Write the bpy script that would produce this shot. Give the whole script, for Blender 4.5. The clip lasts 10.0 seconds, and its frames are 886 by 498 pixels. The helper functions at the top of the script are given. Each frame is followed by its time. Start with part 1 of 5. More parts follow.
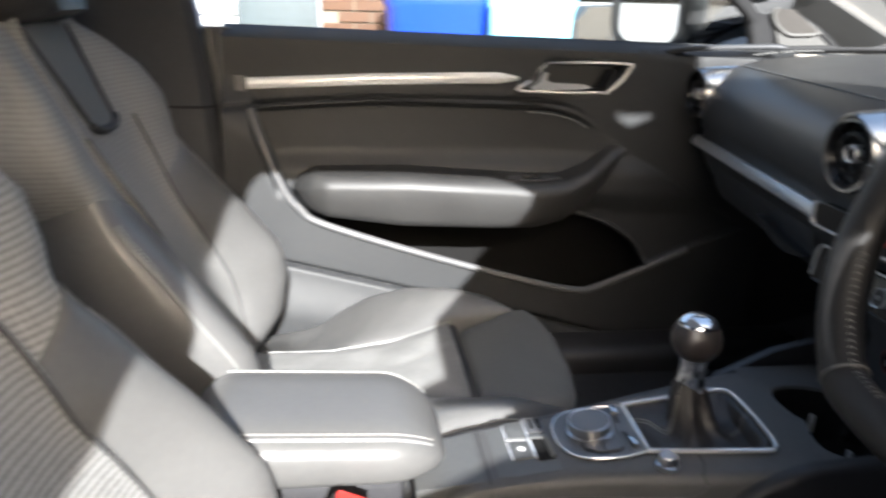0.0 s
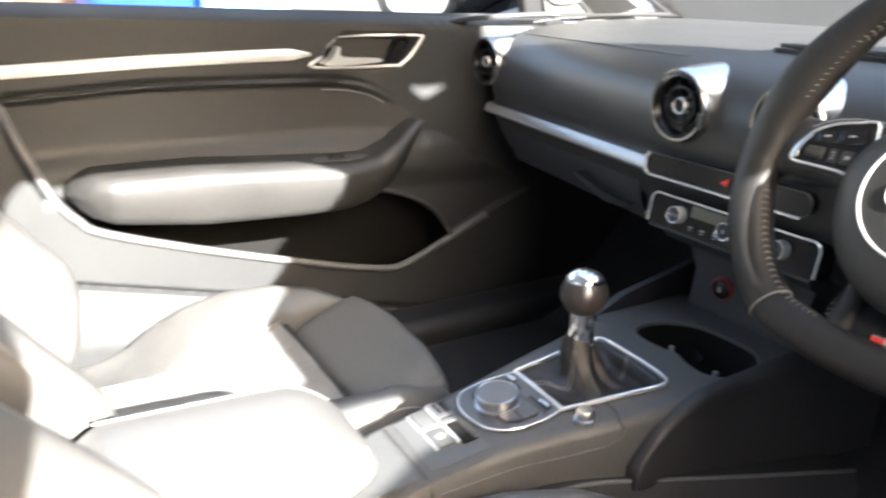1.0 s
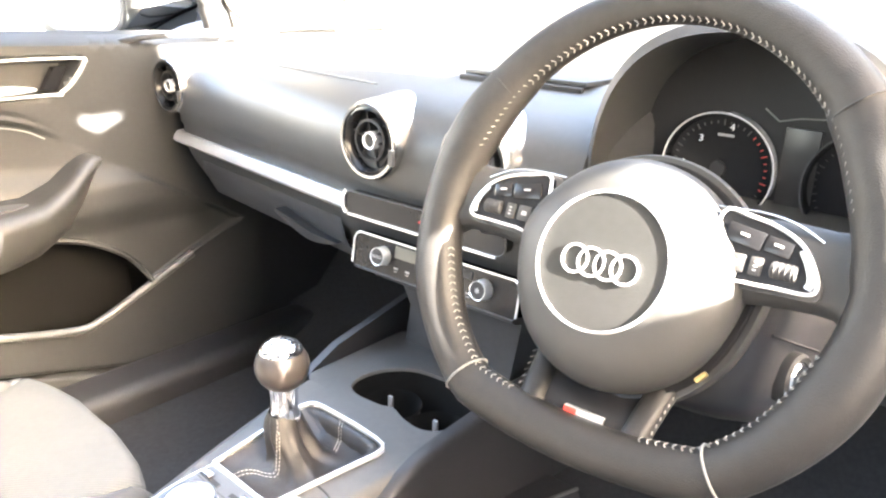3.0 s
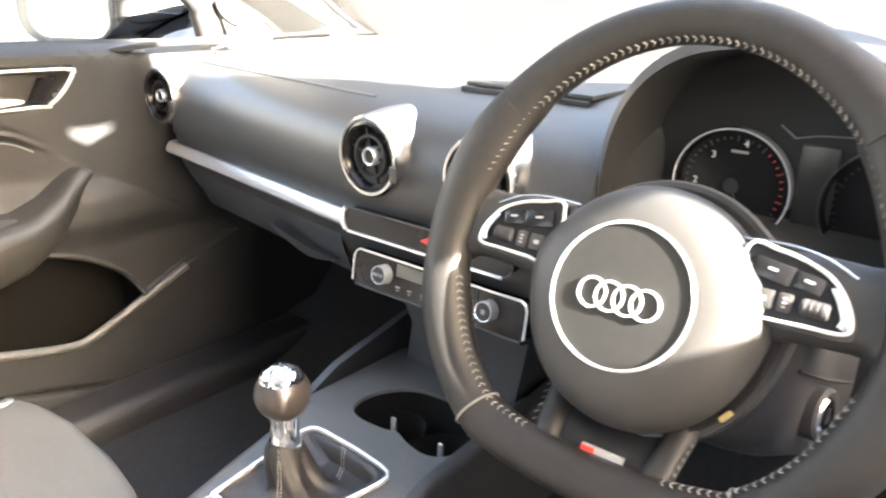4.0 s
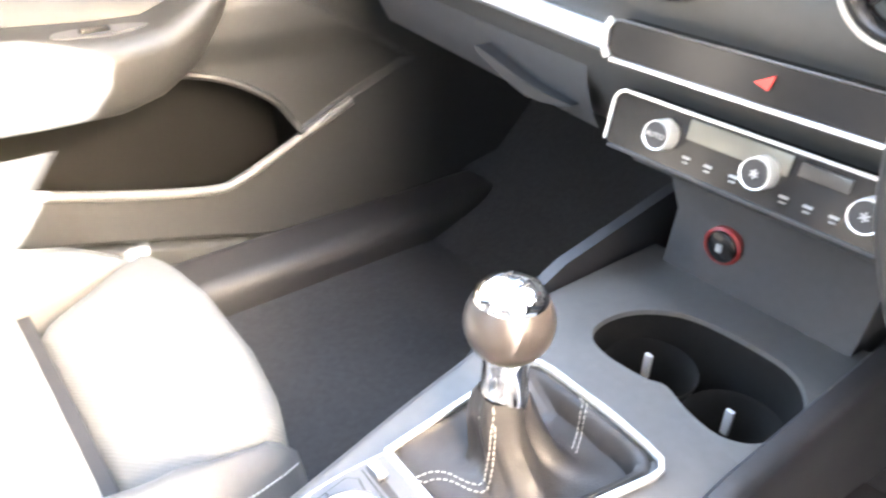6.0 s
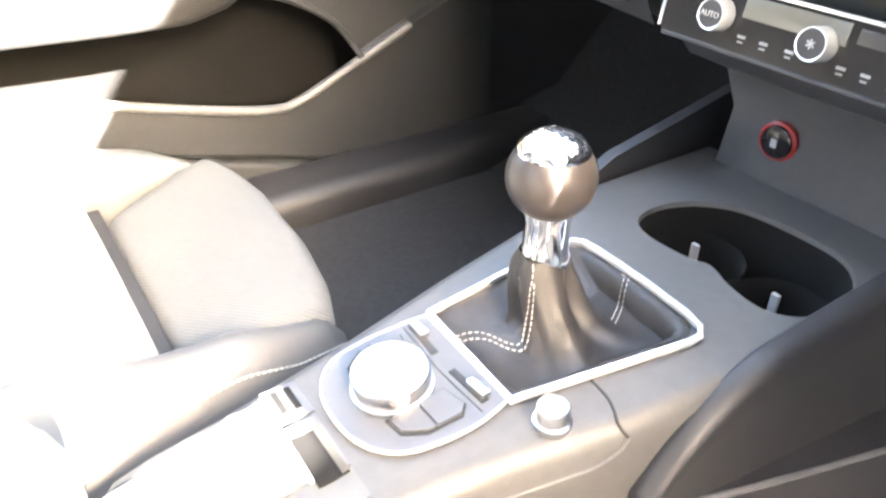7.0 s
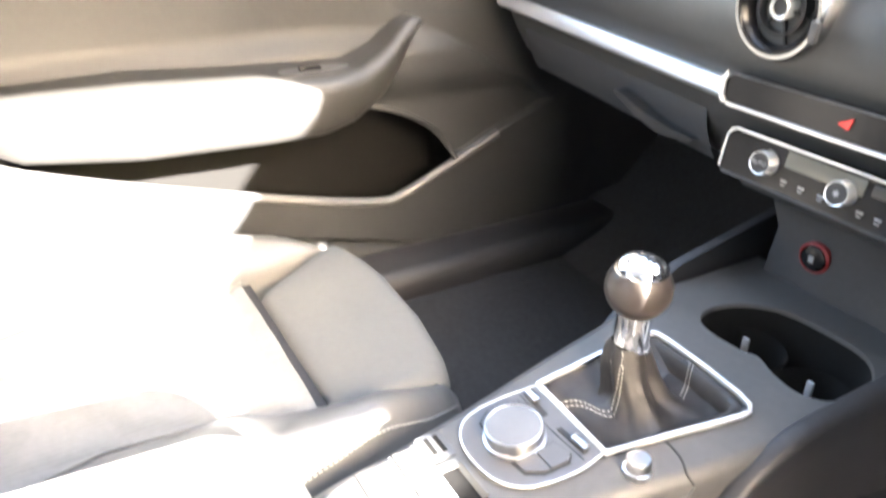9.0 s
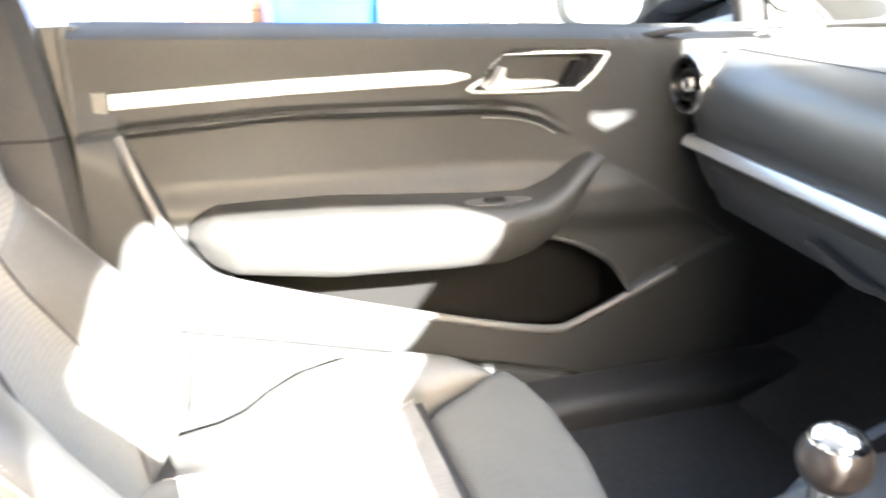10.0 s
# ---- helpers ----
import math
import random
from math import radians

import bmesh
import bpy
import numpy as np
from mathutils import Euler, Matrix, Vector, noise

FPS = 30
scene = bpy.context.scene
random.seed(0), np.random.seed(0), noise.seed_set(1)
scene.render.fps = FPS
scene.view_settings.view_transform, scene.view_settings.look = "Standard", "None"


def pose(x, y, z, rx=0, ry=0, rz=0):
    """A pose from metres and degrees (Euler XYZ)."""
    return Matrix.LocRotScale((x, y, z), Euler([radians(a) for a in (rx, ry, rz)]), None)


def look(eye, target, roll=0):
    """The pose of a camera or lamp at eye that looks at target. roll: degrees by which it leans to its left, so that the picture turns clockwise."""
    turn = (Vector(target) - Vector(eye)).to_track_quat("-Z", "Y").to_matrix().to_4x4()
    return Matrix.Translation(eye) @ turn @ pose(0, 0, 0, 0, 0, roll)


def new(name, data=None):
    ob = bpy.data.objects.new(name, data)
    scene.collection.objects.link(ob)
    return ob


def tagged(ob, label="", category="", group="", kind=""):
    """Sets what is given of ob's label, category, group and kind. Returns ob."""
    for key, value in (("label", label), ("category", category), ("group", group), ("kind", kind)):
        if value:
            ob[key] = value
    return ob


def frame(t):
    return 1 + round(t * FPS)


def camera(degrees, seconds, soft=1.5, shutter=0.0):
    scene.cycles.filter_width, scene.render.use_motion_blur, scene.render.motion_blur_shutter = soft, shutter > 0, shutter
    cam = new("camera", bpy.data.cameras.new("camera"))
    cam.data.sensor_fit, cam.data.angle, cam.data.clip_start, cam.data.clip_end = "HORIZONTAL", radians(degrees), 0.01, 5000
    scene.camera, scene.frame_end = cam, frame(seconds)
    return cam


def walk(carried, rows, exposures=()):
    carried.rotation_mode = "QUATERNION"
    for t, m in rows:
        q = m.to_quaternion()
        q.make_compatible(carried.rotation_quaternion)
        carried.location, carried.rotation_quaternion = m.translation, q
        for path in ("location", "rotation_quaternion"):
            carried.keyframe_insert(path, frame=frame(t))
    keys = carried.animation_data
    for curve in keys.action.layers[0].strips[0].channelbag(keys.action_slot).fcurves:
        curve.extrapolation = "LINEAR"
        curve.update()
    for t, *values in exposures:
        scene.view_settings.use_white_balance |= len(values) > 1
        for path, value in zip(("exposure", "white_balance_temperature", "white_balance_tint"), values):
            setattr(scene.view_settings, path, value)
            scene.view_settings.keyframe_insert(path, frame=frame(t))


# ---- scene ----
cam = camera(61.0, 10.0, soft=2.2, shutter=0.4)
PATH = [
    (0, (-0.285, -0.774, 1.046), (-0.034, 1.155, 0.393), 1.4),
    (0.2, (-0.300, -0.761, 1.032), (0.173, 1.073, 0.390), 0.9),
    (0.3, (-0.344, -0.754, 1.025), (0.244, 1.043, 0.373), 0.6),
    (0.5, (-0.441, -0.724, 1.022), (0.288, 1.011, 0.345), 0.7),
    (0.7, (-0.485, -0.689, 1.023), (0.312, 1.016, 0.346), 0.8),
    (1, (-0.462, -0.654, 1.024), (0.488, 0.976, 0.358), 1.1),
    (1.2, (-0.416, -0.627, 1.036), (0.636, 0.934, 0.359), 0.8),
    (1.5, (-0.387, -0.604, 1.04), (0.847, 0.825, 0.378), 1.5),
    (1.7, (-0.358, -0.597, 1.037), (0.968, 0.748, 0.379), 1.5),
    (2, (-0.331, -0.597, 1.036), (1.086, 0.652, 0.378), 1.4),
    (2.2, (-0.323, -0.595, 1.049), (1.117, 0.614, 0.369), 1.2),
    (3.3, (-0.322, -0.606, 1.073), (1.12, 0.61, 0.41), 1.5),
    (3.5, (-0.3, -0.611, 1.087), (1.149, 0.592, 0.414), 1.2),
    (4, (-0.304, -0.567, 1.079), (1.147, 0.631, 0.402), 1.1),
    (4.5, (-0.313, -0.489, 1.053), (1.111, 0.749, 0.387), 1.6),
    (5, (-0.249, -0.397, 1.037), (1.085, 0.923, 0.345), 1.3),
    (5.3, (-0.186, -0.315, 1.002), (1.108, 1.016, 0.258), 0.9),
    (5.5, (-0.158, -0.281, 0.981), (1.115, 1.025, 0.161), 1.6),
    (6, (-0.15, -0.271, 0.95), (0.921, 1.065, -0.084), 1.3),
    (6.2, (-0.147, -0.279, 0.946), (0.849, 1.104, -0.1), 1.0),
    (7.3, (-0.184, -0.322, 0.879), (0.731, 1.06, -0.24), 0.6),
    (7.5, (-0.193, -0.318, 0.883), (0.714, 1.056, -0.252), 0.9),
    (8, (-0.216, -0.315, 0.915), (0.655, 1.076, -0.228), 0.7),
    (8.5, (-0.251, -0.364, 0.962), (0.59, 1.071, -0.148), 0.6),
    (9, (-0.303, -0.404, 1.004), (0.566, 1.13, 0.059), 0.5),
    (9.2, (-0.324, -0.421, 1.017), (0.550, 1.181, 0.197), 0.1),
    (9.5, (-0.347, -0.422, 1.025), (0.514, 1.246, 0.335), 0.2),
    (9.7, (-0.323, -0.420, 1.032), (0.425, 1.305, 0.351), -0.2),
    (10, (-0.331, -0.408, 1.039), (0.201, 1.398, 0.364), -0.4),
]
EXPOSURES = [(0.0, 2.52, 6200, 10), (0.5, 3.37, 6400, 10), (1.0, 3.87, 6600, 10), (1.5, 5.62, 6900, 10), (2.0, 6.32, 7100, 12), (3.5, 5.87, 7300, 12), (4.5, 4.87, 7200, 12), (5.0, 5.37, 6900, 10), (5.5, 5.77, 6600, 9), (6.0, 6.57, 7000, 12), (7.5, 6.02, 7100, 12), (8.5, 5.77, 7100, 12), (9.0, 5.60, 7000, 12), (9.5, 5.46, 6800, 10), (10.0, 5.13, 6600, 8)]
walk(cam, [(t, look(eye, target, roll)) for t, eye, target, roll in PATH], EXPOSURES)

# ---- light ----
SUN = Vector((0.05, -1.0, 0.52)).normalized()
world = bpy.data.worlds.new("sky")
scene.world = world
world.use_nodes = True
wn = world.node_tree
sky = wn.nodes.new("ShaderNodeTexSky")
sky.sky_type, sky.sun_disc = "NISHITA", False
sky.air_density, sky.dust_density, sky.ozone_density = 1.0, 5.5, 0.3
sky.sun_elevation = math.asin(SUN.z)
sky.sun_rotation = math.atan2(SUN.x, SUN.y)
wn.links.new(sky.outputs[0], wn.nodes["Background"].inputs[0])
wn.nodes["Background"].inputs[1].default_value = 0.105
sun = new("sun", bpy.data.lights.new("sun", "SUN"))
sun.data.energy, sun.data.angle, sun.data.color = 4.1, radians(0.5), (1.0, 0.975, 0.93)
sun.matrix_world = look(SUN * 10, (0, 0, 0))


# ---- materials ----
def material(name, base, rough=0.5, metal=0.0, vary=0.25, scale=60.0, bump=0.15, bump_scale=400.0, coat=0.0, spec=0.5, weave=None, stretch=(1, 1, 1), rib=(0.6, 1.1)):
    """Principled paint with blotches, grain and fine relief in object space."""
    m = bpy.data.materials.new(name)
    m.use_nodes = True
    nt = m.node_tree
    n, link = nt.nodes, nt.links.new
    b = n["Principled BSDF"]
    b.inputs["Metallic"].default_value, b.inputs["Coat Weight"].default_value, b.inputs["Specular IOR Level"].default_value = metal, coat, spec
    co = n.new("ShaderNodeTexCoord")
    mp = n.new("ShaderNodeMapping")
    mp.inputs["Scale"].default_value = stretch
    link(co.outputs["Object"], mp.inputs[0])
    big, fine = n.new("ShaderNodeTexNoise"), n.new("ShaderNodeTexNoise")
    big.inputs["Scale"].default_value, fine.inputs["Scale"].default_value = scale * 0.12, scale * 2
    big.inputs["Detail"].default_value, fine.inputs["Detail"].default_value = 5, 3
    for t in (big, fine):
        link(mp.outputs[0], t.inputs["Vector"])
    mix = n.new("ShaderNodeMath")
    mix.operation = "ADD"
    link(big.outputs["Fac"], mix.inputs[0])
    link(fine.outputs["Fac"], mix.inputs[1])
    ramp = n.new("ShaderNodeMapRange")
    ramp.inputs["From Min"].default_value, ramp.inputs["From Max"].default_value = 0.6, 1.4
    ramp.inputs["To Min"].default_value, ramp.inputs["To Max"].default_value = 1 - vary, 1 + vary
    link(mix.outputs[0], ramp.inputs["Value"])
    col = n.new("ShaderNodeVectorMath")
    col.operation = "SCALE"
    col.inputs[0].default_value = base
    link(ramp.outputs[0], col.inputs["Scale"])
    colour = col.outputs[0]
    height = n.new("ShaderNodeTexNoise" if not weave == "leather" else "ShaderNodeTexVoronoi")
    height.inputs["Scale"].default_value = bump_scale
    link(mp.outputs[0], height.inputs["Vector"])
    hout = height.outputs[0]
    if weave in ("rib", "twill"):
        w = n.new("ShaderNodeTexWave")
        w.bands_direction = "Z" if weave == "rib" else "DIAGONAL"
        w.inputs["Scale"].default_value, w.inputs["Distortion"].default_value = 48 if weave == "rib" else 105, 0.2
        link(co.outputs["Object"], w.inputs["Vector"])
        v = n.new("ShaderNodeTexWave")
        v.bands_direction = "Y"
        v.inputs["Scale"].default_value, v.inputs["Distortion"].default_value = 44 if weave == "rib" else 120, 0.2
        link(co.outputs["Object"], v.inputs["Vector"])
        mul = n.new("ShaderNodeMath")
        mul.operation = "MULTIPLY_ADD"
        link(v.outputs["Fac"], mul.inputs[0])
        mul.inputs[1].default_value = 0.4
        link(w.outputs["Fac"], mul.inputs[2])
        hout = mul.outputs[0]
        shade = n.new("ShaderNodeMapRange")
        shade.inputs["To Min"].default_value, shade.inputs["To Max"].default_value = rib
        link(hout, shade.inputs["Value"])
        c2 = n.new("ShaderNodeVectorMath")
        c2.operation = "SCALE"
        link(colour, c2.inputs[0])
        link(shade.outputs[0], c2.inputs["Scale"])
        colour = c2.outputs[0]
    link(colour, b.inputs["Base Color"])
    rr = n.new("ShaderNodeMapRange")
    rr.inputs["To Min"].default_value, rr.inputs["To Max"].default_value = rough * 0.82, min(1, rough * 1.18)
    link(big.outputs["Fac"], rr.inputs["Value"])
    link(rr.outputs[0], b.inputs["Roughness"])
    bp = n.new("ShaderNodeBump")
    bp.inputs["Strength"].default_value, bp.inputs["Distance"].default_value = bump, 0.0006
    link(hout, bp.inputs["Height"])
    link(bp.outputs[0], b.inputs["Normal"])
    return m


def glass(name, tint=(1, 1, 1)):
    m = bpy.data.materials.new(name)
    m.use_nodes = True
    nt = m.node_tree
    nt.nodes.remove(nt.nodes["Principled BSDF"])
    t, g, x, f = [nt.nodes.new("ShaderNode" + k) for k in ("BsdfTransparent", "BsdfGlossy", "MixShader", "Fresnel")]
    t.inputs[0].default_value = (*tint, 1)
    g.inputs["Roughness"].default_value = 0.02
    f.inputs[0].default_value = 1.45
    for a, c in ((f.outputs[0], x.inputs[0]), (t.outputs[0], x.inputs[1]), (g.outputs[0], x.inputs[2]), (x.outputs[0], nt.nodes["Material Output"].inputs[0])):
        nt.links.new(a, c)
    return m


PLASTIC = material("grained black plastic", (0.0405, 0.0422, 0.0458), 0.5, bump=0.35, bump_scale=900, vary=0.15)
SOFT = material("soft-touch dash skin", (0.042, 0.042, 0.041), 0.4, bump=0.3, bump_scale=1100, vary=0.12)
LOWER = material("dark hard plastic", (0.023, 0.023, 0.0255), 0.5, bump=0.3, bump_scale=800, vary=0.15)
ARMREST = material("door leather", (0.027, 0.0265, 0.0258), 0.52, bump=0.25, bump_scale=650, vary=0.15, weave="leather")
LEATHER = material("black leather", (0.094, 0.093, 0.091), 0.36, bump=0.22, bump_scale=650, vary=0.09, weave="leather")
WHEEL = material("wheel leather", (0.0165, 0.0158, 0.0155), 0.50, spec=0.32, bump=0.3, bump_scale=900, vary=0.25, weave="leather")
CLOTH = material("ribbed grey cloth", (0.25, 0.247, 0.238), 0.85, bump=0.55, vary=0.15, weave="rib")
CLOTH_FINE = material("fine grey cloth", (0.185, 0.184, 0.178), 0.85, bump=0.3, vary=0.10, weave="rib", rib=(0.86, 1.05))
SUEDE = material("charcoal twill cloth", (0.092, 0.095, 0.094), 0.8, bump=0.5, vary=0.08, weave="twill", rib=(0.88, 1.06))
CARPET = material("black carpet", (0.0245, 0.0255, 0.0285), 0.95, bump=1.0, bump_scale=900, vary=0.4)
CHROME = material("satin chrome", (0.86, 0.86, 0.86), 0.22, 0.6, vary=0.05, bump=0.02)
BRUSHED = material("brushed aluminium", (0.88, 0.88, 0.88), 0.3, 0.25, vary=0.12, bump=0.1, bump_scale=300, stretch=(0.05, 1, 6))
PIANO = material("piano black", (0.011, 0.011, 0.012), 0.22, spec=0.3, bump=0.02, vary=0.1)
# near-black that puts the shade of hollows into their colour
HOLLOW_SHADE = material("near-black for shaded hollows", (0.0065, 0.0063, 0.0062), 0.9, spec=0.2, bump=0.2, vary=0.1)
MATTE = material("matte black", (0.015, 0.015, 0.016), 0.7, bump=0.2, vary=0.1)
STITCH = material("pale thread", (0.36, 0.35, 0.325), 0.8, vary=0.1)
LINING = material("grey headlining", (0.42, 0.415, 0.40), 0.9, bump=0.5, bump_scale=900, vary=0.08)
WHITEMARK = material("white print", (0.75, 0.75, 0.75), 0.6, vary=0.03)
RED = material("red plastic", (0.65, 0.03, 0.02), 0.35, vary=0.1)
REDMARK = material("red print", (0.75, 0.06, 0.05), 0.5, vary=0.05)
GLASS = glass("clear glass", (0.93, 0.96, 0.94))
POLISHED = material("polished chrome", (0.82, 0.82, 0.83), 0.08, 1.0, vary=0.03, bump=0.01)
SILVER = material("silver car paint", (0.5, 0.51, 0.52), 0.3, 0.4, vary=0.06, bump=0.03, coat=0.5)
BODY = material("dark car paint", (0.008, 0.0085, 0.009), 0.4, bump=0.05, vary=0.1)


# ---- shapes ----
def part(name, bm, mat, parent=None, label="", angle=40, fix=True):
    me = bpy.data.meshes.new(name)
    if fix:
        bmesh.ops.recalc_face_normals(bm, faces=bm.faces)
    bm.to_mesh(me)
    bm.free()
    me.shade_smooth()
    me.set_sharp_from_angle(angle=radians(angle))
    me.materials.append(mat)
    ob = new(name, me)
    if parent:
        ob.parent = parent
    if label:
        ob["label"] = label
    return ob


def thing(name, label, category, kind="", group=""):
    return tagged(new(name), label, category, group, kind)


def bevel(bm, width, segments=2, angle=30):
    edges = [e for e in bm.edges if len(e.link_faces) == 2 and e.calc_face_angle(0) > radians(angle)]
    if width:
        bmesh.ops.bevel(bm, geom=edges, offset=width, segments=segments, profile=0.6, affect="EDGES", clamp_overlap=True)
    return bm


def box(c, size, bev=0.0, turn=None, segments=2):
    bm = bmesh.new()
    bmesh.ops.create_cube(bm, size=1, matrix=Matrix.Diagonal((*size, 1)))
    bevel(bm, bev, segments)
    bm.transform(Matrix.Translation(c) @ (turn or Matrix()))
    return bm


def loft(rings, closed=True, caps=True):
    """Skin through rings of equally many points."""
    bm = bmesh.new()
    vs = [[bm.verts.new(p) for p in r] for r in rings]
    k = len(rings[0])
    for a, b in zip(vs, vs[1:]):
        for i in range(k if closed else k - 1):
            bm.faces.new((a[i], a[(i + 1) % k], b[(i + 1) % k], b[i]))
    if caps and closed:
        bm.faces.new(vs[0])
        bm.faces.new(vs[-1])
    return bm


def smooth_path(pts, steps=6, closed=False):
    """Catmull-Rom through the points."""
    p = [Vector(q) for q in pts]
    out, k = [], len(p)
    for i in range(k if closed else k - 1):
        a, b, c, d = [p[j % k] if closed else p[max(0, min(k - 1, j))] for j in (i - 1, i, i + 1, i + 2)]
        for s in range(steps):
            t = s / steps
            out.append(0.5 * (2 * b + (c - a) * t + (2 * a - 5 * b + 4 * c - d) * t * t + (3 * b - a - 3 * c + d) * t ** 3))
    if not closed:
        out.append(p[-1])
    return out


def sweep(path, section, up=(0, 0, 1), closed=False, scale=None):
    """Sweep a 2D section (side, up) along a path."""
    path = [Vector(q) for q in path]
    k, rings = len(path), []
    for i, q in enumerate(path):
        a = path[(i - 1) % k] if closed or i else q
        b = path[(i + 1) % k] if closed or i < k - 1 else q
        d = (b - a).normalized()
        side = d.cross(Vector(up)).normalized()
        top = side.cross(d)
        f = scale(i / (k - 1)) if scale else 1
        rings.append([q + side * (u * f) + top * (v * f) for u, v in section])
    if closed:
        rings.append(rings[0])
        bm = loft(rings, caps=False)
        bmesh.ops.remove_doubles(bm, verts=bm.verts, dist=1e-6)
        return bm
    return loft(rings)


def circle(r, n=12, ry=None):
    return [(r * math.cos(2 * math.pi * i / n), (ry or r) * math.sin(2 * math.pi * i / n)) for i in range(n)]


def revolve(profile, m=None, n=40, caps=True):
    """Turn a profile of (radius, height) about z."""
    bm = loft([[(r * math.cos(2 * math.pi * i / n), r * math.sin(2 * math.pi * i / n), h) for i in range(n)] for r, h in profile], caps=caps)
    bm.transform(m or Matrix())
    return bm


def prism(poly, axis, a, b, bev=0.0, segments=2):
    """Extrude a 2D outline along an axis from a to b. The outline is in the other two axes, in order."""
    def at(p, d):
        q = list(p)
        q.insert("xyz".index(axis), d)
        return q
    bm = loft([[at(p, a) for p in poly], [at(p, b) for p in poly]])
    return bevel(bm, bev, segments)


def interp(table, x):
    xs, ys = zip(*table)
    return float(np.interp(x, xs, ys))


def step(a, b, x):
    t = max(0.0, min(1.0, (x - a) / (b - a)))
    return t * t * (3 - 2 * t)


def surface(f, us, vs):
    """Open sheet of points f(u, v)."""
    return loft([[f(u, v) for v in vs] for u in us], closed=False)


def span(a, b, n):
    return [a + (b - a) * i / (n - 1) for i in range(n)]


def rounded(w, h, r, n=5):
    """Rounded rectangle outline centred on 0."""
    out = []
    for cx, cy, a0 in ((w / 2 - r, h / 2 - r, 0), (r - w / 2, h / 2 - r, 90), (r - w / 2, r - h / 2, 180), (w / 2 - r, r - h / 2, 270)):
        for i in range(n + 1):
            a = radians(a0 + 90 * i / n)
            out.append((cx + r * math.cos(a), cy + r * math.sin(a)))
    return out


def stitches(path, parent, gap=0.006, length=0.004, r=0.0007, mat=None, name="stitching"):
    """A row of short threads along a path, joined in one part."""
    path = [Vector(q) for q in path]
    bm = bmesh.new()
    left = 0.0
    for a, b in zip(path, path[1:]):
        d = (b - a)
        dist = d.length
        if dist < 1e-6:
            continue
        d.normalize()
        s = left
        while s < dist:
            q = a + d * s
            t = d.to_track_quat("X", "Z").to_matrix().to_4x4()
            bmesh.ops.create_cube(bm, size=1, matrix=Matrix.Translation(q) @ t @ Matrix.Diagonal((length, 2 * r, 2 * r, 1)))
            s += gap
        left = s - dist
    return part(name, bm, mat or STITCH, parent)


# ---- cabin shell ----
PILLAR = material("grey pillar cloth", (0.12, 0.118, 0.113), 0.9, bump=0.5, bump_scale=900, vary=0.08)
LINING_DARK = material("dark grille cloth", (0.06, 0.055, 0.05), 0.9, bump=0.6, bump_scale=1500, vary=0.15)


def smooth_outline(pts):
    return [(q.x, q.y) for q in smooth_path([(a, b, 0) for a, b in pts], 4, closed=True)]


def floor_pan():
    ob = part("floor", box((0.1, 0.0, 0.255), (2.6, 1.5, 0.05), 0.01), CARPET)
    tagged(ob, "black carpeted car floor", "floor", kind="structure")
    foot = part("footwell_wall", loft([[(0.55, y, 0.28), (0.78, y, 0.36), (0.98, y, 0.62), (1.02, y, 0.93), (1.1, y, 0.93), (1.1, y, 0.24)] for y in (-0.74, 0.74)]), CARPET)
    tagged(foot, "black carpeted bulkhead of the footwell", "footwell", kind="structure")
    for y in (0.69, -0.69):
        sill = part("door_sill", prism(rounded(0.12, 0.1, 0.03), "x", -0.9, 0.78), LOWER)
        sill.location = (0, y, 0.285)
        tagged(sill, "black plastic sill trim along the floor", "sill", kind="structure")
        kick = part("kick_panel", loft([[(x, s, z) for z in (0.28, 0.45, 0.62, 0.80)] + [(x, s + math.copysign(0.05, y), z) for z in (0.80, 0.62, 0.45, 0.28)] for x, s in ((0.60, math.copysign(0.75, y)), (0.7, math.copysign(0.745, y)), (0.9, math.copysign(0.70, y)), (1.05, math.copysign(0.66, y)))]), LOWER)
        tagged(kick, "dark plastic kick panel in the footwell", "panel", kind="structure")


